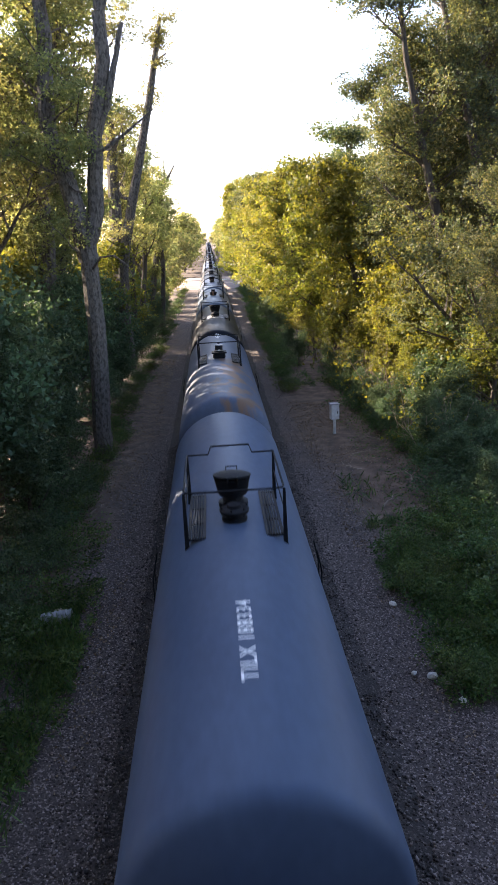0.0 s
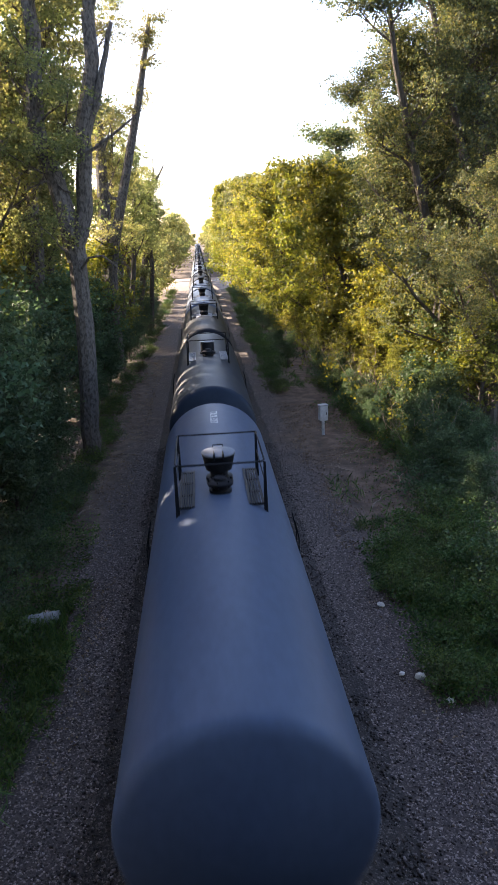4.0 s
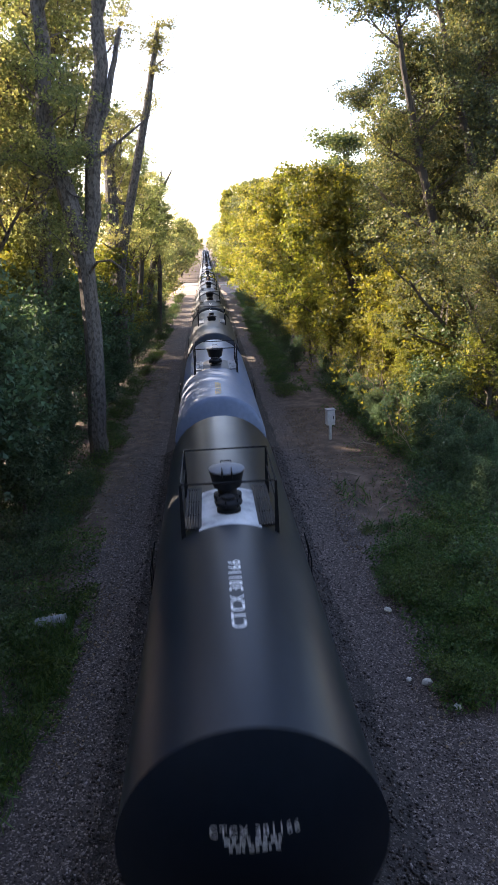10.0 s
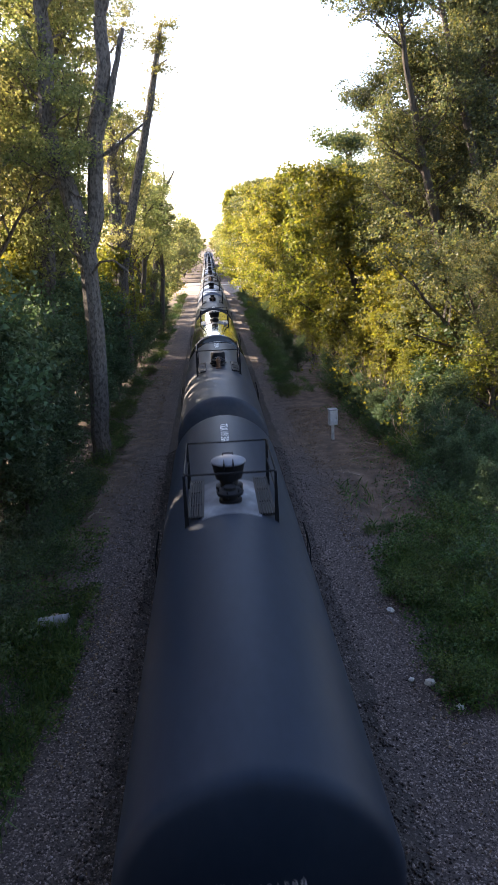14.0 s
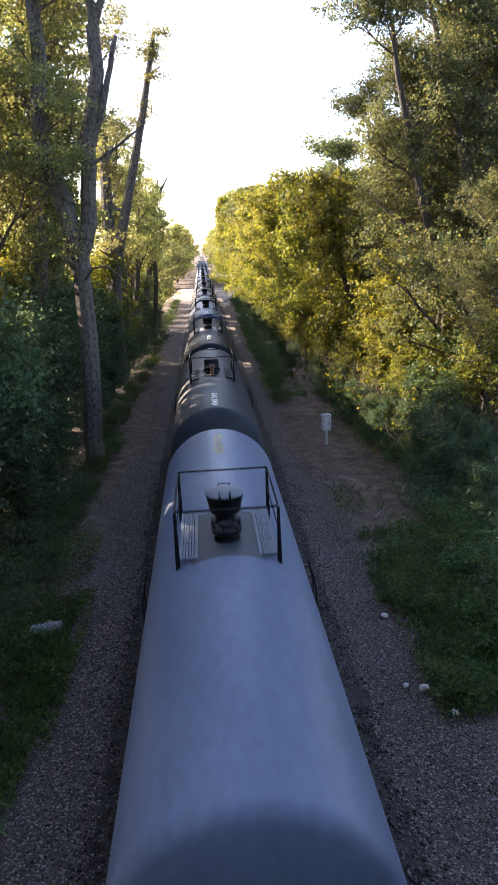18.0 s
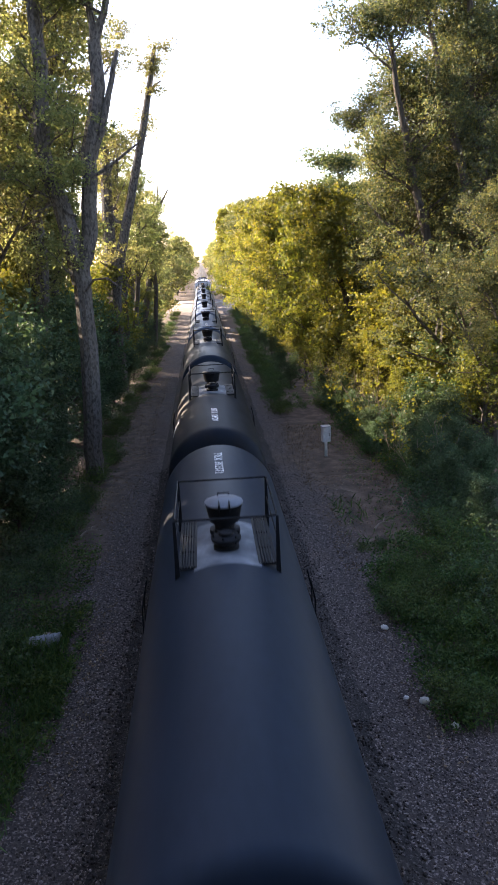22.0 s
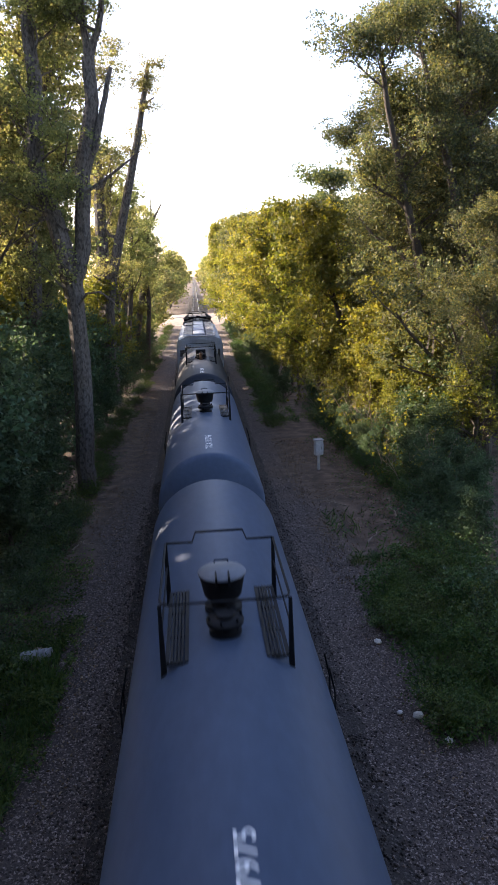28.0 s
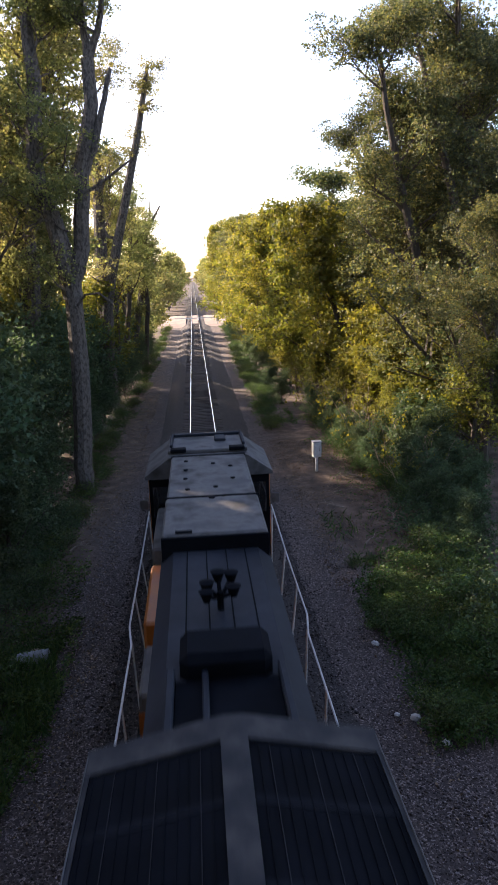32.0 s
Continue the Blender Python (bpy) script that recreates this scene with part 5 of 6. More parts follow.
def covered_hopper(y0, y1):
    mid, half = (y0 + y1) / 2, (y1 - y0) / 2
    root = thing("covered_hopper", "pale grey covered hopper car with slatted roof walkways", "hopper car", pose(TRACK_X, mid, 0))
    # body: steep sides, a roof that falls off to the eaves
    s = Shape()
    sec = [(-1.5, 1.5), (-1.52, 4.15), (-1.45, 4.42), (-1.05, 4.56), (0, 4.6), (1.05, 4.56), (1.45, 4.42), (1.52, 4.15), (1.5, 1.5)]
    s.prism([(-1.5, 1.5)] + sec[1:-1] + [(1.5, 1.5)], -half + 1.4, half - 1.4)
    part("body", s, HOPPER_PAINT, root)
    for e in (-1, 1):
        s = Shape()
        ya, yb = sorted((e * (half - 1.4), e * half))
        s.prism([(-1.52, 4.12)] + sec[2:-2] + [(1.52, 4.12)], ya, yb)
        part("roof_end", s, HOPPER_PAINT, root)
        s = Shape()
        y = e * (half - 0.03)
        s.box(-1.52, 1.52, min(y, y + e * 0.06), max(y, y + e * 0.06), 3.72, 4.4, 0.01)
        part("end_sheet", s, HOPPER_PAINT, root)
        # slope sheet, with the shade under the roof end put into its colour
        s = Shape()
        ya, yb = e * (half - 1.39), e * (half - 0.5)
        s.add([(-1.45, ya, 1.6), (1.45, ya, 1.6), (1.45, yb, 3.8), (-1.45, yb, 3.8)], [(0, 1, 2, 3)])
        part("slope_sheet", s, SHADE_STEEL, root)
        for x in (-1.45, -0.95, -0.42, -0.14, 0.55, 1.2, 1.45):
            s = Shape()
            s.box(x - 0.05, x + 0.05, e * half - 0.06, e * half + 0.06, 1.05, 3.74, 0.008)
            part("end_post", s, HOPPER_PAINT, root)
        s = Shape()
        for k in range(8):
            z = 1.3 + 0.33 * k
            s.tube([(-1.45, e * (half + 0.05), z), (-0.95, e * (half + 0.05), z)], 0.016, 6)
        part("ladder", s, HOPPER_PAINT, root)
        for z in (1.55, 2.2):
            part("grab_rail", Shape().tube([(-0.95, e * (half + 0.06), z), (1.45, e * (half + 0.06), z)], 0.02, 6), HOPPER_PAINT, root)
        # step grating over the end
        s = Shape()
        yg = e * half
        ya, yb = sorted((yg - e * 0.02, yg + e * 0.34))
        for k in range(13):
            x = -0.36 + 0.72 * k / 12
            s.box(x - 0.012, x + 0.012, ya, yb, 4.44, 4.475)
        s.box(-0.38, 0.38, ya, ya + 0.025, 4.42, 4.476)
        s.box(-0.38, 0.38, yb - 0.025, yb, 4.42, 4.476)
        part("end_step", s, HOPPER_PAINT, root)
        s = Shape()
        s.box(-0.2, 0.2, min(e * (half - 2.6), e * (half + 0.5)), max(e * (half - 2.6), e * (half + 0.5)), 0.75, 1.1, 0.02)
        s.box(-1.45, 1.45, min(e * half - 0.1, e * half + 0.1), max(e * half - 0.1, e * half + 0.1), 0.95, 1.15, 0.02)
        part("stub_sill", s, BLACK_STEEL, root)
        add_bogie(root, e * (half - 1.6))
    # end walkway plates on the roof
    for e in (-1, 1):
        ya, yb = sorted((e * (half - 0.62), e * (half - 0.04)))
        plate = part("end_walkway", Shape().box(-1.12, 1.12, ya, yb, 4.625, 4.655, 0.008), HOPPER_DIRTY, root, "toothed steel crossing plate")
        tooth = Shape().box(-0.012, 0.012, ya + 0.03, yb - 0.03, 4.655, 4.664).mesh("tooth", HOPPER_DIRTY)
        for k in range(34):
            part("tooth", tooth, None, plate).location = (-1.08 + 2.16 * k / 33, 0, 0)
    # side ribs
    n = 18
    for sx in (-1, 1):
        for k in range(n):
            y = -half + 0.5 + (2 * half - 1.0) * k / (n - 1)
            s = Shape()
            x = sx * 1.5
            s.box(min(x, x + sx * 0.13), max(x, x + sx * 0.13), y - 0.05, y + 0.05, 1.5, 4.05, 0.012)
            part("side_rib", s, HOPPER_PAINT, root)
    # long roof walkways of slats, five panels a side
    cuts = [-half + 0.66, -4.2, -1.35, 0.5, 3.3, half - 0.66]
    for sx in (-1, 1):
        for a, b in zip(cuts, cuts[1:]):
            s = Shape()
            xa, xb = sorted((sx * 0.58, sx * 1.12))
            s.box(xa - 0.03, xa, a, b - 0.03, 4.61, 4.68)
            s.box(xb, xb + 0.03, a, b - 0.03, 4.61, 4.68)
            for y in (a, (a + b) / 2, b - 0.08):
                s.box(xa, xb, y, y + 0.05, 4.60, 4.655)
            s.box(xa, xb, b - 0.13, b - 0.03, 4.655, 4.672)
            rw = part("roof_walkway", s, HOPPER_DIRTY, root, "slatted roof walkway with rusty stains")
            slat = Shape().box(-0.0105, 0.0105, a, b - 0.03, 4.655, 4.685).mesh("slat", HOPPER_DIRTY)
            for k in range(13):
                part("slat", slat, None, rw).location = (xa + 0.03 + (xb - xa - 0.06) * k / 12, 0, 0)
    # trough hatch covers
    cuts = [-half + 0.7, -3.23, -0.26, 2.84, half - 0.7]
    for a, b in zip(cuts, cuts[1:]):
        s = Shape()
        s.box(-0.40, 0.40, a + 0.05, b - 0.05, 4.62, 4.74, 0.02)
        s.box(-0.34, 0.34, a + 0.14, b - 0.14, 4.74, 4.765, 0.015)
        hc = part("hatch_cover", s, HOPPER_PAINT, root, "long pale hatch cover")
        s = Shape()
        s.box(-0.44, 0.44, b - 0.05, b + 0.05, 4.64, 4.80, 0.015)
        part("batten", s, HOPPER_PAINT, hc)
        for sx in (-1, 1):
            for k in range(3):
                y = a + (b - a) * (k + 0.5) / 3
                s = Shape()
                s.box(min(sx * 0.40, sx * 0.5), max(sx * 0.40, sx * 0.5), y - 0.05, y + 0.05, 4.62, 4.72, 0.01)
                s.tube([(sx * 0.5, y - 0.09, 4.66), (sx * 0.5, y + 0.09, 4.66)], 0.025, 6)
                part("latch", s, GALV, hc)
        s = Shape()
    s.box(-0.55, -0.42, -half + 0.7, half - 0.7, 4.59, 4.625, 0.005)
    s.box(0.42, 0.55, -half + 0.7, half - 0.7, 4.59, 4.625, 0.005)
    part("hatch_coaming", s, material("coaming_grey", [(0.14, 0.15, 0.17), (0.22, 0.235, 0.26)], 3, 0.7), root)
    # dark grab rails lying across one walkway
    for pts in ([(-1.3, half - 4.55, 4.72), (-0.52, half - 4.5, 4.74)], [(-1.2, half - 0.75, 4.72), (-0.52, half - 0.72, 4.74), (-0.5, half - 0.4, 4.74)]):
        part("grab_rail", Shape().tube(pts, 0.03, 6), BLACK_STEEL, root)
    # lettering on the near end
    for txt, x, z, size in (("UELX", 0.62, 4.12, 0.115), ("65098", 0.62, 3.95, 0.115)):
        v, f = text_shape(txt, size, 1.25)
        part("lettering", Shape().add([(a + x, -half - 0.045, b + z) for a, b, _ in v], f), BLACK_LETTER, root, "black stencilled lettering", 0)
    s = Shape()
    for k in range(3):
        for i in range(4):
            s.box(-0.92 + 0.075 * i, -0.86 + 0.075 * i, -half - 0.042, -half - 0.038, 3.80 + 0.1 * k, 3.84 + 0.1 * k)
    part("small_lettering", s, RUST, root)
    return root


def raise_body(root, lift):
    """Stretches the body above the underframe to its full height."""
    done = set()
    for ob in root.children_recursive:
        if ob.type == "MESH" and ob.data.name not in done:
            done.add(ob.data.name)
            for v in ob.data.vertices:
                v.co.z += lift * min(1.0, max(0.0, (v.co.z - 1.5) / 2.2))


hopper = covered_hopper(491.6, 505.8)
raise_body(hopper, 0.22)
MOVING.append((hopper, (491.6 + 505.8) / 2 - 0.28))


# ---- locomotive ----
LOCO_ROOF = material("loco_roof", [(0.010, 0.013, 0.019), (0.018, 0.022, 0.030), (0.030, 0.034, 0.042)], 1.3, 0.7, bump=0.06, lo=0.3, hi=0.75, gloss=0.15)
LOCO_PALE = material("loco_cab_roof", [(0.06, 0.061, 0.064), (0.105, 0.104, 0.104), (0.05, 0.048, 0.046)], 1.6, 0.75, detail=9, gloss=0.25)
LOCO_ORANGE = material("loco_orange", [(0.25, 0.07, 0.009), (0.34, 0.10, 0.012)], 1.5, 0.45)
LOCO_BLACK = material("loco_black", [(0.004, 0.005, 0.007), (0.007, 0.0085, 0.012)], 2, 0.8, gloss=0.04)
LOCO_EDGE = material("loco_worn_edge", [(0.018, 0.02, 0.024), (0.03, 0.031, 0.034), (0.055, 0.053, 0.053)], 3, 0.7, gloss=0.15)
SCREEN_BAND = material("screen_band", [(0.008, 0.010, 0.014), (0.013, 0.015, 0.02)], 4, 0.75, gloss=0.06)
SCREEN_GREY = material("screen_grey", [(0.012, 0.013, 0.016), (0.025, 0.026, 0.03)], 4, 0.7, gloss=0.1)
RAIL_PALE = material("pale_handrail", [(0.4, 0.4, 0.4), (0.55, 0.55, 0.54)], 5, 0.5)
GLASS = material("dark_glass", [(0.01, 0.012, 0.014), (0.014, 0.016, 0.018)], 3, 0.06, coat=1.0)
LAMP_GLASS = material("lamp_glass", [(0.55, 0.55, 0.52), (0.7, 0.7, 0.66)], 5, 0.15)


def locomotive(y0):
    """y0: the rear coupler face. The radiator end leads towards the camera, the cab is at the far end."""
    L = 21.8
    root = thing("locomotive", "orange and black diesel locomotive with flared radiator wings", "locomotive", pose(TRACK_X, y0, 0))

    def boxes(name, mat, items, label="", parent=None):
        s = Shape()
        for it in items:
            s.box(*it[:6], it[6] if len(it) > 6 else 0.02)
        return part(name, s, mat, parent or root, label)

    boxes("frame", LOCO_BLACK, [(-1.5, 1.5, 0.5, L - 0.5, 1.25, 1.55, 0.03), (-0.25, 0.25, 0, L, 0.75, 1.2, 0.03)])
    boxes("fuel_tank", LOCO_BLACK, [(-1.4, 1.4, 8.2, 13.6, 0.35, 1.25, 0.15)])
    for y in (3.6, 18.2):
        b = part("bogie", BOGIE_FRAME, None, root, "six-wheel locomotive bogie")
        b.matrix_basis = pose(0, y, 0)
        for dy in (-1.8, 0, 1.8):
            w = part("wheelset", WHEELSET, None, b)
            w.location = (0, dy, 0.49)
        boxes("side_frame", LOCO_BLACK, [(-1.25, -1.1, y - 2.3, y + 2.3, 0.45, 0.8, 0.04), (1.1, 1.25, y - 2.3, y + 2.3, 0.45, 0.8, 0.04)])
    # long hood
    hood = boxes("long_hood", LOCO_ORANGE, [(-0.95, 0.95, 1.1, 15.9, 1.55, 4.1, 0.05)], "orange hood sides")
    s = Shape()
    s.prism([(-0.97, 3.72), (-0.97, 4.2), (-0.74, 4.4), (0.74, 4.4), (0.97, 4.2), (0.97, 3.72)], 4.75, 15.75)
    part("hood_roof", s, LOCO_ROOF, root, "dark weathered hood roof")
    for x in (-0.5, -0.17, 0.17, 0.5):
        s = Shape()
        s.box(x - 0.01, x + 0.01, 7.1, 10.2, 4.4, 4.412, 0.003)
        part("roof_seam", s, LOCO_BLACK, root)
    # radiator section with wings that slope to the eaves
    W, EAVE, PEAK, YA, YB = 1.42, 4.55, 4.83, 0.95, 4.85
    s = Shape()
    s.prism([(-1.1, 4.08), (-W, 4.16), (-W, EAVE), (-0.1, PEAK), (0.1, PEAK), (W, EAVE), (W, 4.16), (1.1, 4.08)], YA, YB)
    rad = part("radiator_housing", s, LOCO_BLACK, root, "black flared radiator wings")

    def slope(x):
        return PEAK - (PEAK - EAVE) * (abs(x) - 0.1) / (W - 0.1)

    def band(name, sx, xa, xb, ya, yb, up, mat):
        za, zb = slope(xa), slope(xb)
        s = Shape()
        s.add([(sx * xa, ya, za + up), (sx * xb, ya, zb + up), (sx * xb, yb, zb + up), (sx * xa, yb, za + up),
               (sx * xa, ya, za - 0.02), (sx * xb, ya, zb - 0.02), (sx * xb, yb, zb - 0.02), (sx * xa, yb, za - 0.02)],
              [(0, 1, 2, 3), (4, 7, 6, 5), (0, 4, 5, 1), (1, 5, 6, 2), (2, 6, 7, 3), (3, 7, 4, 0)])
        part(name, s, mat, rad)

    for sx in (-1, 1):
        for k in range(12):
            band("screen_bar", sx, 0.22 + 0.1 * k, 0.228 + 0.1 * k, YA + 0.5, YB - 0.4, 0.014, SCREEN_GREY if k % 4 == 1 else LOCO_BLACK)
        for y in (1.75, 2.6, 2.85, 3.7):
            band("screen_band", sx, 0.14, W - 0.06, y, y + 0.07, 0.01, SCREEN_BAND)
        band("screen_rim", sx, W - 0.05, W, YA + 0.48, YB - 0.36, 0.02, LOCO_EDGE)
        part("gutter_rail", Shape().tube([(sx * W, YA + 0.1, slope(W) + 0.03), (sx * W, YB - 0.1, slope(W) + 0.03)], 0.008, 6), LOCO_PALE, rad)
    for ya, yb in ((YA - 0.01, YA + 0.47), (YB - 0.36, YB + 0.01)):
        s = Shape()
        s.prism([(-W - 0.01, EAVE - 0.01), (-0.1, PEAK), (0.1, PEAK), (W + 0.01, EAVE - 0.01), (W + 0.01, EAVE + 0.025), (0.1, PEAK + 0.035), (-0.1, PEAK + 0.035), (-W - 0.01, EAVE + 0.025)], ya, yb)
        part("wing_edge", s, LOCO_EDGE, rad, "worn grey plate across the wings")
    s = Shape()
    s.prism([(-0.13, PEAK), (0.13, PEAK), (0.13, PEAK + 0.05), (-0.13, PEAK + 0.05)], YA + 0.47, YB - 0.36)
    part("ridge_strip", s, LOCO_EDGE, rad)
    s = Shape()
    s.prism([(-1.05, 4.12), (-W + 0.02, 4.18), (-W + 0.02, EAVE - 0.04), (-0.1, PEAK - 0.04), (0.1, PEAK - 0.04), (W - 0.02, EAVE - 0.04), (W - 0.02, 4.18), (1.05, 4.12)], YA - 0.02, YA - 0.004)
    part("end_panel", s, LOCO_ROOF, rad, "dark blue-grey end panel")
    part("lifting_bar", Shape().tube([(-0.75, YA + 0.1, slope(0.75) + 0.04), (-0.75, YA + 0.1, slope(0.75) + 0.1), (-0.3, YA + 0.1, slope(0.3) + 0.1), (-0.3, YA + 0.1, slope(0.3) + 0.04)], 0.016, 6), LOCO_BLACK, rad)
    boxes("end_door", LOCO_BLACK, [(-0.14, 0.2, 1.085, 1.098, 1.6, 4.05, 0)], "black strip down the middle of the hood end")
    # rear face lamps
    part("lamp_plate", Shape().box(-0.13, 0.19, YA - 0.035, YA - 0.018, 3.9, 4.36, 0.005), LOCO_BLACK, root)
    for z in (4.23, 4.05):
        s = Shape()
        s.turned([(0.05, 0), (0.055, -0.05), (0.042, -0.07), (0.012, -0.078)], (0.03, YA - 0.02, z), "y", 18)
        part("headlight", s, LAMP_GLASS, root)
        part("headlight_rim", Shape().turned([(0.09, 0), (0.09, -0.05), (0.068, -0.052)], (0.03, YA - 0.02, z), "y", 18), LOCO_BLACK, root)
    # equipment housings along the roof
    boxes("exhaust_housing", LOCO_BLACK, [(-0.56, 0.56, 6.2, 6.95, 4.3, 4.72, 0.1)], "sooty raised exhaust housing")
    # nothing is open here: a black sheet paints the well's dark depth
    boxes("roof_well", LOCO_BLACK, [(-0.62, 0.62, 4.87, 6.2, 4.38, 4.42, 0.01)], "black sheet for the shaded depth of the roof well")
    boxes("well_side", LOCO_ROOF, [(-0.72, -0.62, 4.87, 6.3, 4.3, 4.56, 0.02)])
    boxes("well_wall", LOCO_ROOF, [(0.62, 0.72, 4.87, 6.3, 4.3, 4.56, 0.02)])
    boxes("well_bar", LOCO_ROOF, [(-0.3, -0.22, 4.87, 6.3, 4.4, 4.54, 0.02)])
    s = Shape()
    s.tube([(0, 8.0, 4.38), (0, 8.0, 4.68)], 0.05, 8)
    part("horn_stand", s, LOCO_BLACK, root)
    for x, y, h in ((-0.2, 7.9, 0.36), (-0.19, 8.08, 0.42), (0.19, 7.95, 0.4), (0.17, 8.25, 0.48), (-0.02, 8.25, 0.5)):
        s = Shape()
        s.turned([(0.05, h - 0.16), (0.1, h - 0.02), (0.115, h), (0.06, h + 0.02)], (x, y, 4.38), "z", 14)
        s.tube([(0, 8.0, 4.58), (x, y, 4.38 + h - 0.1)], 0.03, 6)
        part("air_horn", s, LOCO_BLACK, root, "black air horn")
    # flat covers between the hood and the cab
    boxes("equipment_cover", LOCO_PALE, [(-0.94, 0.94, 10.3, 12.38, 4.2, 4.7, 0.04)], "flat grey equipment cover")
    boxes("cover_face", LOCO_BLACK, [(-0.95, 0.95, 10.24, 10.31, 4.1, 4.66, 0.01)])
    boxes("cover_joint", LOCO_BLACK, [(-0.95, 0.95, 12.38, 12.43, 4.2, 4.71, 0.01)])
    boxes("equipment_cover", LOCO_PALE, [(-0.92, 0.92, 12.43, 15.7, 4.2, 4.7, 0.04)], "flat grey equipment cover with bolts")
    boxes("cover_latch", LOCO_BLACK, [(-0.7, -0.4, 10.33, 10.43, 4.7, 4.73, 0.008)])
    boxes("cover_latch", LOCO_BLACK, [(-0.06, 0.06, 12.22, 12.36, 4.7, 4.73, 0.008)])
    boxes("blower_housing", LOCO_ORANGE, [(-1.36, -0.95, 10.2, 12.8, 1.55, 3.1, 0.05)], "orange side housing")
    boxes("side_cabinet", LOCO_PALE, [(-1.34, -0.95, 12.95, 15.7, 1.55, 3.4, 0.05)], "grey side cabinet")
    boxes("side_cabinet", LOCO_PALE, [(-1.32, -0.96, 8.3, 9.8, 1.55, 2.9, 0.05)], "grey side cabinet")
    boxes("cabinet_band", LOCO_ORANGE, [(-1.335, -1.0, 8.28, 8.31, 2.2, 2.6, 0.005)], "orange band")
    boxes("side_walk", LOCO_ROOF, [(-1.42, -0.96, 1.2, 8.1, 1.55, 1.75, 0.02)])
    # cab
    cab = boxes("cab", LOCO_ORANGE, [(-1.55, 1.55, 15.85, 17.95, 1.55, 4.15, 0.06)], "orange cab")
    s = Shape()
    s.prism([(-1.62, 4.12), (-1.62, 4.2), (-0.98, 4.66), (0.98, 4.66), (1.62, 4.2), (1.62, 4.12)], 15.75, 18.05)
    part("cab_roof", s, LOCO_PALE, cab, "pale grey cab roof with sloped sides")
    boxes("roof_gap", LOCO_BLACK, [(-0.93, 0.93, 15.7, 15.9, 4.4, 4.68, 0.01)], "", cab)
    boxes("antenna_plate", LOCO_PALE, [(-1.02, 1.02, 16.1, 17.9, 4.66, 4.76, 0.02)], "antenna plate across the cab", cab)
    for xa in (-0.75, 0.75):
        boxes("antenna_foot", LOCO_BLACK, [(xa - 0.2, xa + 0.2, 16.05, 16.3, 4.7, 4.8, 0.02)], "", cab)
    for x0, x1, ya, yb in ((-0.98, -0.9, 16.4, 17.8), (0.9, 0.98, 16.4, 17.8), (-0.9, 0.9, 17.6, 17.75), (0.2, 0.5, 16.9, 17.4)):
        boxes("antenna_box", LOCO_ROOF, [(x0, x1, ya, yb, 4.76, 4.84, 0.02)], "", cab)
    for x, y in ((-0.55, 15.2), (-0.55, 14.4), (-0.55, 13.7), (0.1, 14.9), (0.1, 13.0), (0.5, 14.6), (0.5, 13.6), (-0.5, 12.9)):
        part("cover_bolt", Shape().turned([(0.05, 4.69), (0.05, 4.725), (0.02, 4.73)], (x, y, 0), "z", 10), LOCO_BLACK, root)
    for sx in (-1, 1):
        boxes("side_window", GLASS, [(min(sx * 1.55, sx * 1.56), max(sx * 1.55, sx * 1.56), 16.3, 17.6, 3.1, 3.9, 0)], "", cab)
        # black sheets paint the shade on the orange cab's rear wall
        boxes("rear_panel", LOCO_BLACK, [(min(sx * 0.96, sx * 1.53), max(sx * 0.96, sx * 1.53), 15.835, 15.848, 1.6, 4.12, 0)], "", cab)
        boxes("rear_window", GLASS, [(min(sx * 1.0, sx * 1.45), max(sx * 1.0, sx * 1.45), 15.82, 15.833, 3.1, 3.9, 0)], "", cab)
        boxes("mirror", LOCO_PALE, [(sx * 1.72 - 0.1, sx * 1.72 + 0.1, 16.2, 16.25, 3.2, 3.45, 0.01)], "", cab)
    boxes("nose", LOCO_ORANGE, [(-1.1, 1.1, 17.95, 20.3, 1.55, 3.1, 0.18)], "orange short nose")
    boxes("windscreen", GLASS, [(-1.2, 1.2, 17.952, 17.965, 3.3, 3.95, 0)], "", cab)
    # railings
    for sx in (-1, 1):
        x = sx * 1.56
        s = Shape()
        s.tube([(x, 0.7, 2.85), (x, 6.2, 2.85), (x, 9.9, 2.85), (x * 1.06, 10.6, 2.85), (x * 1.06, 13.6, 2.85), (x, 15.7, 3.3)], 0.019, 6)
        part("handrail", s, RAIL_PALE, root, "pale side handrail")
        for k in range(9):
            s = Shape()
            y = 0.7 + 14.9 * k / 8
            s.tube([(x * 0.97, y, 1.5), (x * (1.06 if 10.3 < y < 14 else 1.0), y, 2.85 if y < 14 else 3.2)], 0.018, 6)
            part("post", s, RAIL_PALE, root)
    for e, y in ((0, 0.6), (1, L - 0.6)):
        s = Shape()
        s.tube([(-1.4, y, 1.5), (-1.4, y, 2.5), (-0.4, y, 2.5), (-0.4, y, 1.5)], 0.02, 6)
        s.tube([(1.4, y, 1.5), (1.4, y, 2.5), (0.4, y, 2.5), (0.4, y, 1.5)], 0.02, 6)
        part("end_rail", s, RAIL_PALE, root)
    return root


MOVING.append((locomotive(506.8), 506.8))


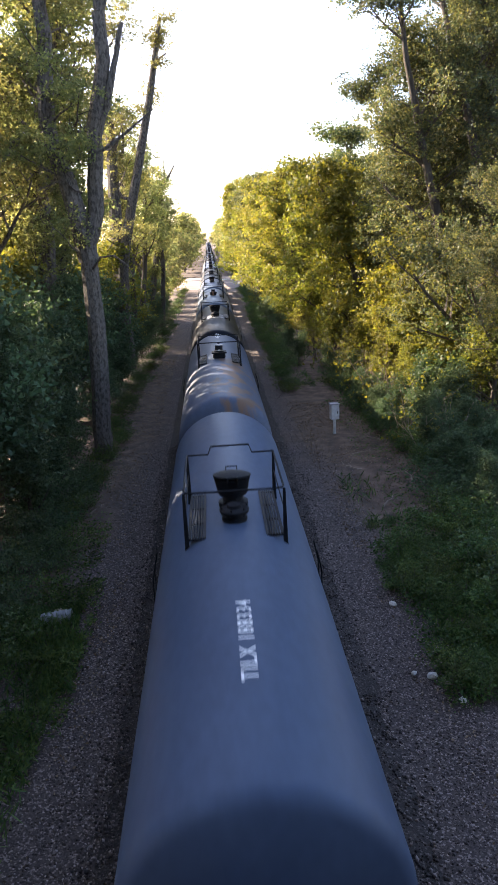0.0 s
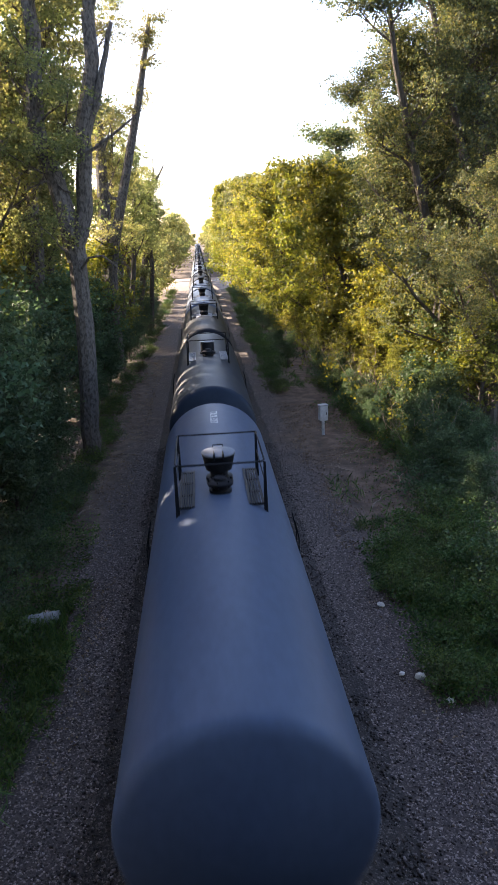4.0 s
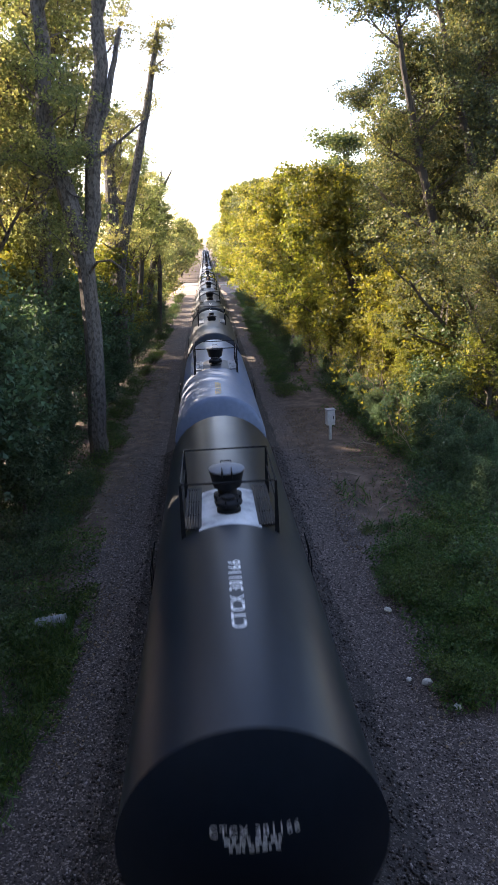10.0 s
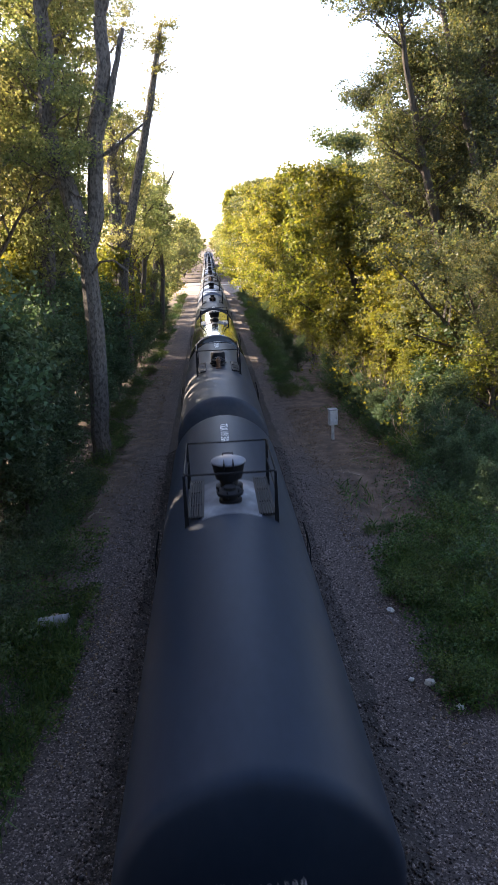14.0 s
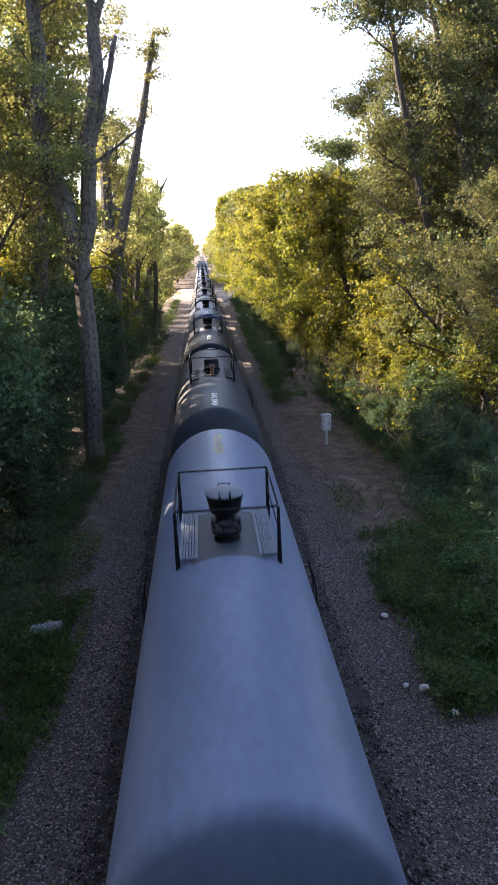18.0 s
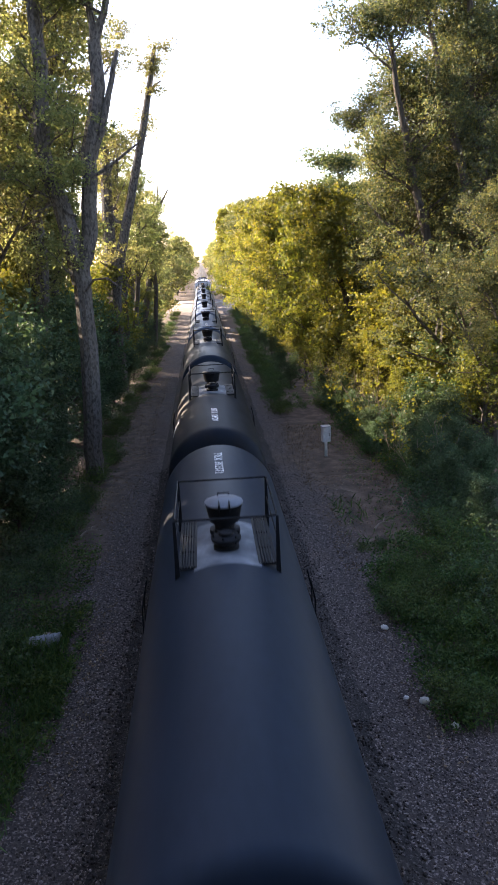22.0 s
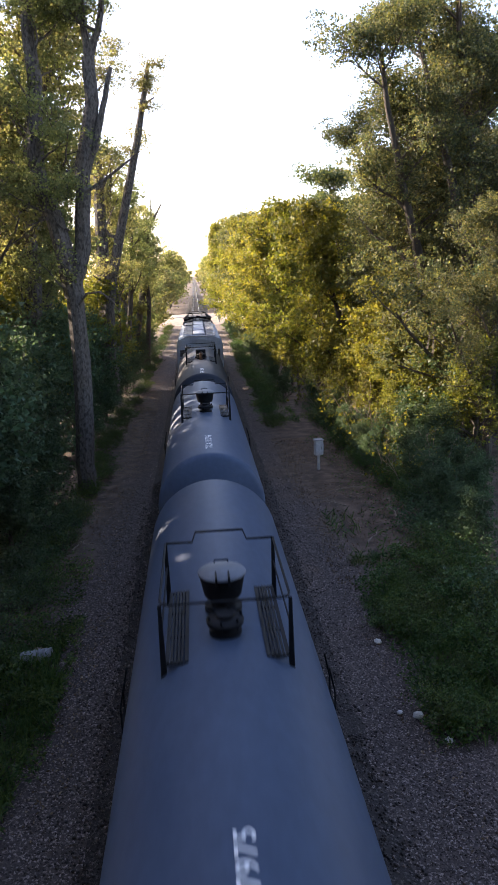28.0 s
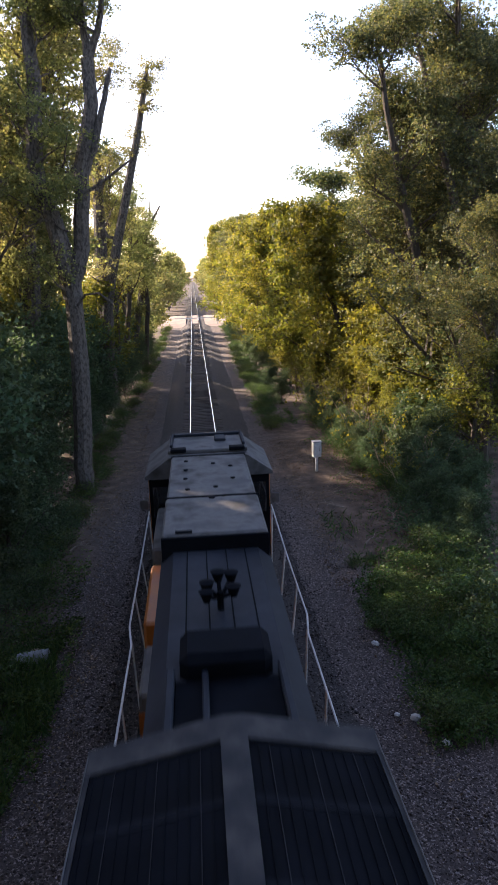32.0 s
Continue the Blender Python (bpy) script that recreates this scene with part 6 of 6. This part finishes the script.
# ---- small fixtures by the track ----
def signal_box():
    x, y = 5.68, 32.9
    z = float(ground_height(np.array(x), np.array(y)))
    root = thing("relay_box", "white trackside relay box on a grey steel post", "relay box", pose(x, y, z, 0, 0, 8))
    part("post", Shape().box(-0.06, 0.06, -0.06, 0.06, -0.3, 0.85, 0.01), RAIL_PALE, root)
    body = part("cabinet", Shape().box(-0.2, 0.2, -0.16, 0.16, 0.75, 1.5, 0.015), RAIL_PALE, root, "pale grey cabinet")
    part("cap", Shape().box(-0.23, 0.23, -0.19, 0.19, 1.5, 1.55, 0.012), GREY_PAINT, body)
    part("door", Shape().box(-0.17, 0.17, -0.175, -0.162, 0.8, 1.45, 0.004), RAIL_PALE, body)
    part("hinge_side", Shape().box(0.2, 0.24, -0.1, 0.1, 0.9, 1.3, 0.01), GREY_PAINT, body)
    part("latch", Shape().box(0.1, 0.13, -0.19, -0.175, 1.05, 1.2, 0.003), BLACK_STEEL, body)


def culvert_pipe():
    root = thing("culvert_pipe", "short corrugated steel culvert pipe in the weeds", "culvert pipe", pose(-4.65, 16.85, -0.64, 0, -4, 4))
    prof = []
    for k in range(24):
        prof.append((0.17 + (0.018 if k % 4 > 1 else 0), -0.42 + 0.035 * k))
    part("pipe", Shape().turned(prof, (0, 0, 0.1), "x", 24), GALV, root)
    rock = thing("rock", "rounded tan rock behind the pipe", "rock", pose(-4.7, 17.15, -0.62))
    part("stone", boulder(3, 0.22, 0.2, 0.16), SAND, rock)


def boulder(seed, a, b, c):
    s = Shape()
    rg = random.Random(seed)
    n, m = 10, 7
    v = [(0, 0, c)]
    for j in range(1, m):
        th = math.pi * j / m
        for i in range(n):
            ph = 6.283 * i / n
            k = 0.82 + 0.3 * rg.random()
            v.append((a * k * math.sin(th) * math.cos(ph), b * k * math.sin(th) * math.sin(ph), c * k * math.cos(th)))
    v.append((0, 0, -c))
    f = [(0, 1 + i, 1 + (i + 1) % n) for i in range(n)]
    for j in range(m - 2):
        for i in range(n):
            p, q = 1 + j * n + i, 1 + j * n + (i + 1) % n
            f.append((p, p + n, q + n, q))
    e = len(v) - 1
    f += [(e, e - n + (i + 1) % n, e - n + i) for i in range(n)]
    return s.add(v, f)


signal_box()
culvert_pipe()
for i, (x, y, a) in enumerate(((4.43, 13.2, 0.13), (4.05, 13.35, 0.08), (4.8, 12.3, 0.1), (4.35, 16.4, 0.12))):
    r = thing("rock", "pale broken stone on the gravel", "rock", pose(x, y, -0.58, 0, 0, 40 * i), group="pale stones")
    part("stone", boulder(20 + i, a, a * 0.8, a * 0.6), PALE_STONE, r)


def crossing_gate(x, y, way):
    root = thing("crossing_gate", "level crossing mast with a pale bar for the sunlit road edge", "crossing gate", pose(x, y, -0.3))
    part("mast", Shape().tube([(0, 0, -0.3), (0, 0, 5.0)], 0.09, 10), GALV, root)
    # white bar stands in for the sunlit edge of the road
    part("gate_arm", Shape().box(min(0, way * 8.6), max(0, way * 8.6), -0.03, 0.03, 1.15, 1.3, 0.01), WHITE_LETTER, root, "long pale bar for the sunlit road edge")
    part("machine", Shape().box(-0.3, 0.3, -0.25, 0.25, 0.5, 1.5, 0.04), GALV, root)
    part("crossbuck", Shape().box(-0.5, 0.5, -0.14, -0.1, 3.9, 4.1, 0.01), WHITE_LETTER, root)
    part("signal_lamps", Shape().box(-0.45, 0.45, -0.15, -0.1, 2.6, 2.9, 0.02), BLACK_STEEL, root)


crossing_gate(4.6, 138.5, -1)


# wooden ties under the rails, one by one
ties = thing("track_ties", "row of weathered wooden ties in the ballast", "railway ties", kind="structure")
TIE = Shape().box(-1.28, 1.28, -0.11, 0.11, -0.3, -0.172, 0.012).mesh("tie", TIE_WOOD)
rg = random.Random(9)
for k in range(300):
    q = part("tie", TIE, None, ties)
    q.matrix_basis = pose(TRACK_X + rg.gauss(0, 0.02), 4.0 + 0.5 * k, rg.gauss(0, 0.004), 0, 0, rg.gauss(0, 0.5))


def motions():
    """Every car rolls along the track at one speed."""
    for ob, y in MOVING:
        walk(ob, [(t, pose(TRACK_X, y - SPEED * t, 0)) for t in (0.0, 8.0, 16.0, 24.0, 32.0)])


motions()
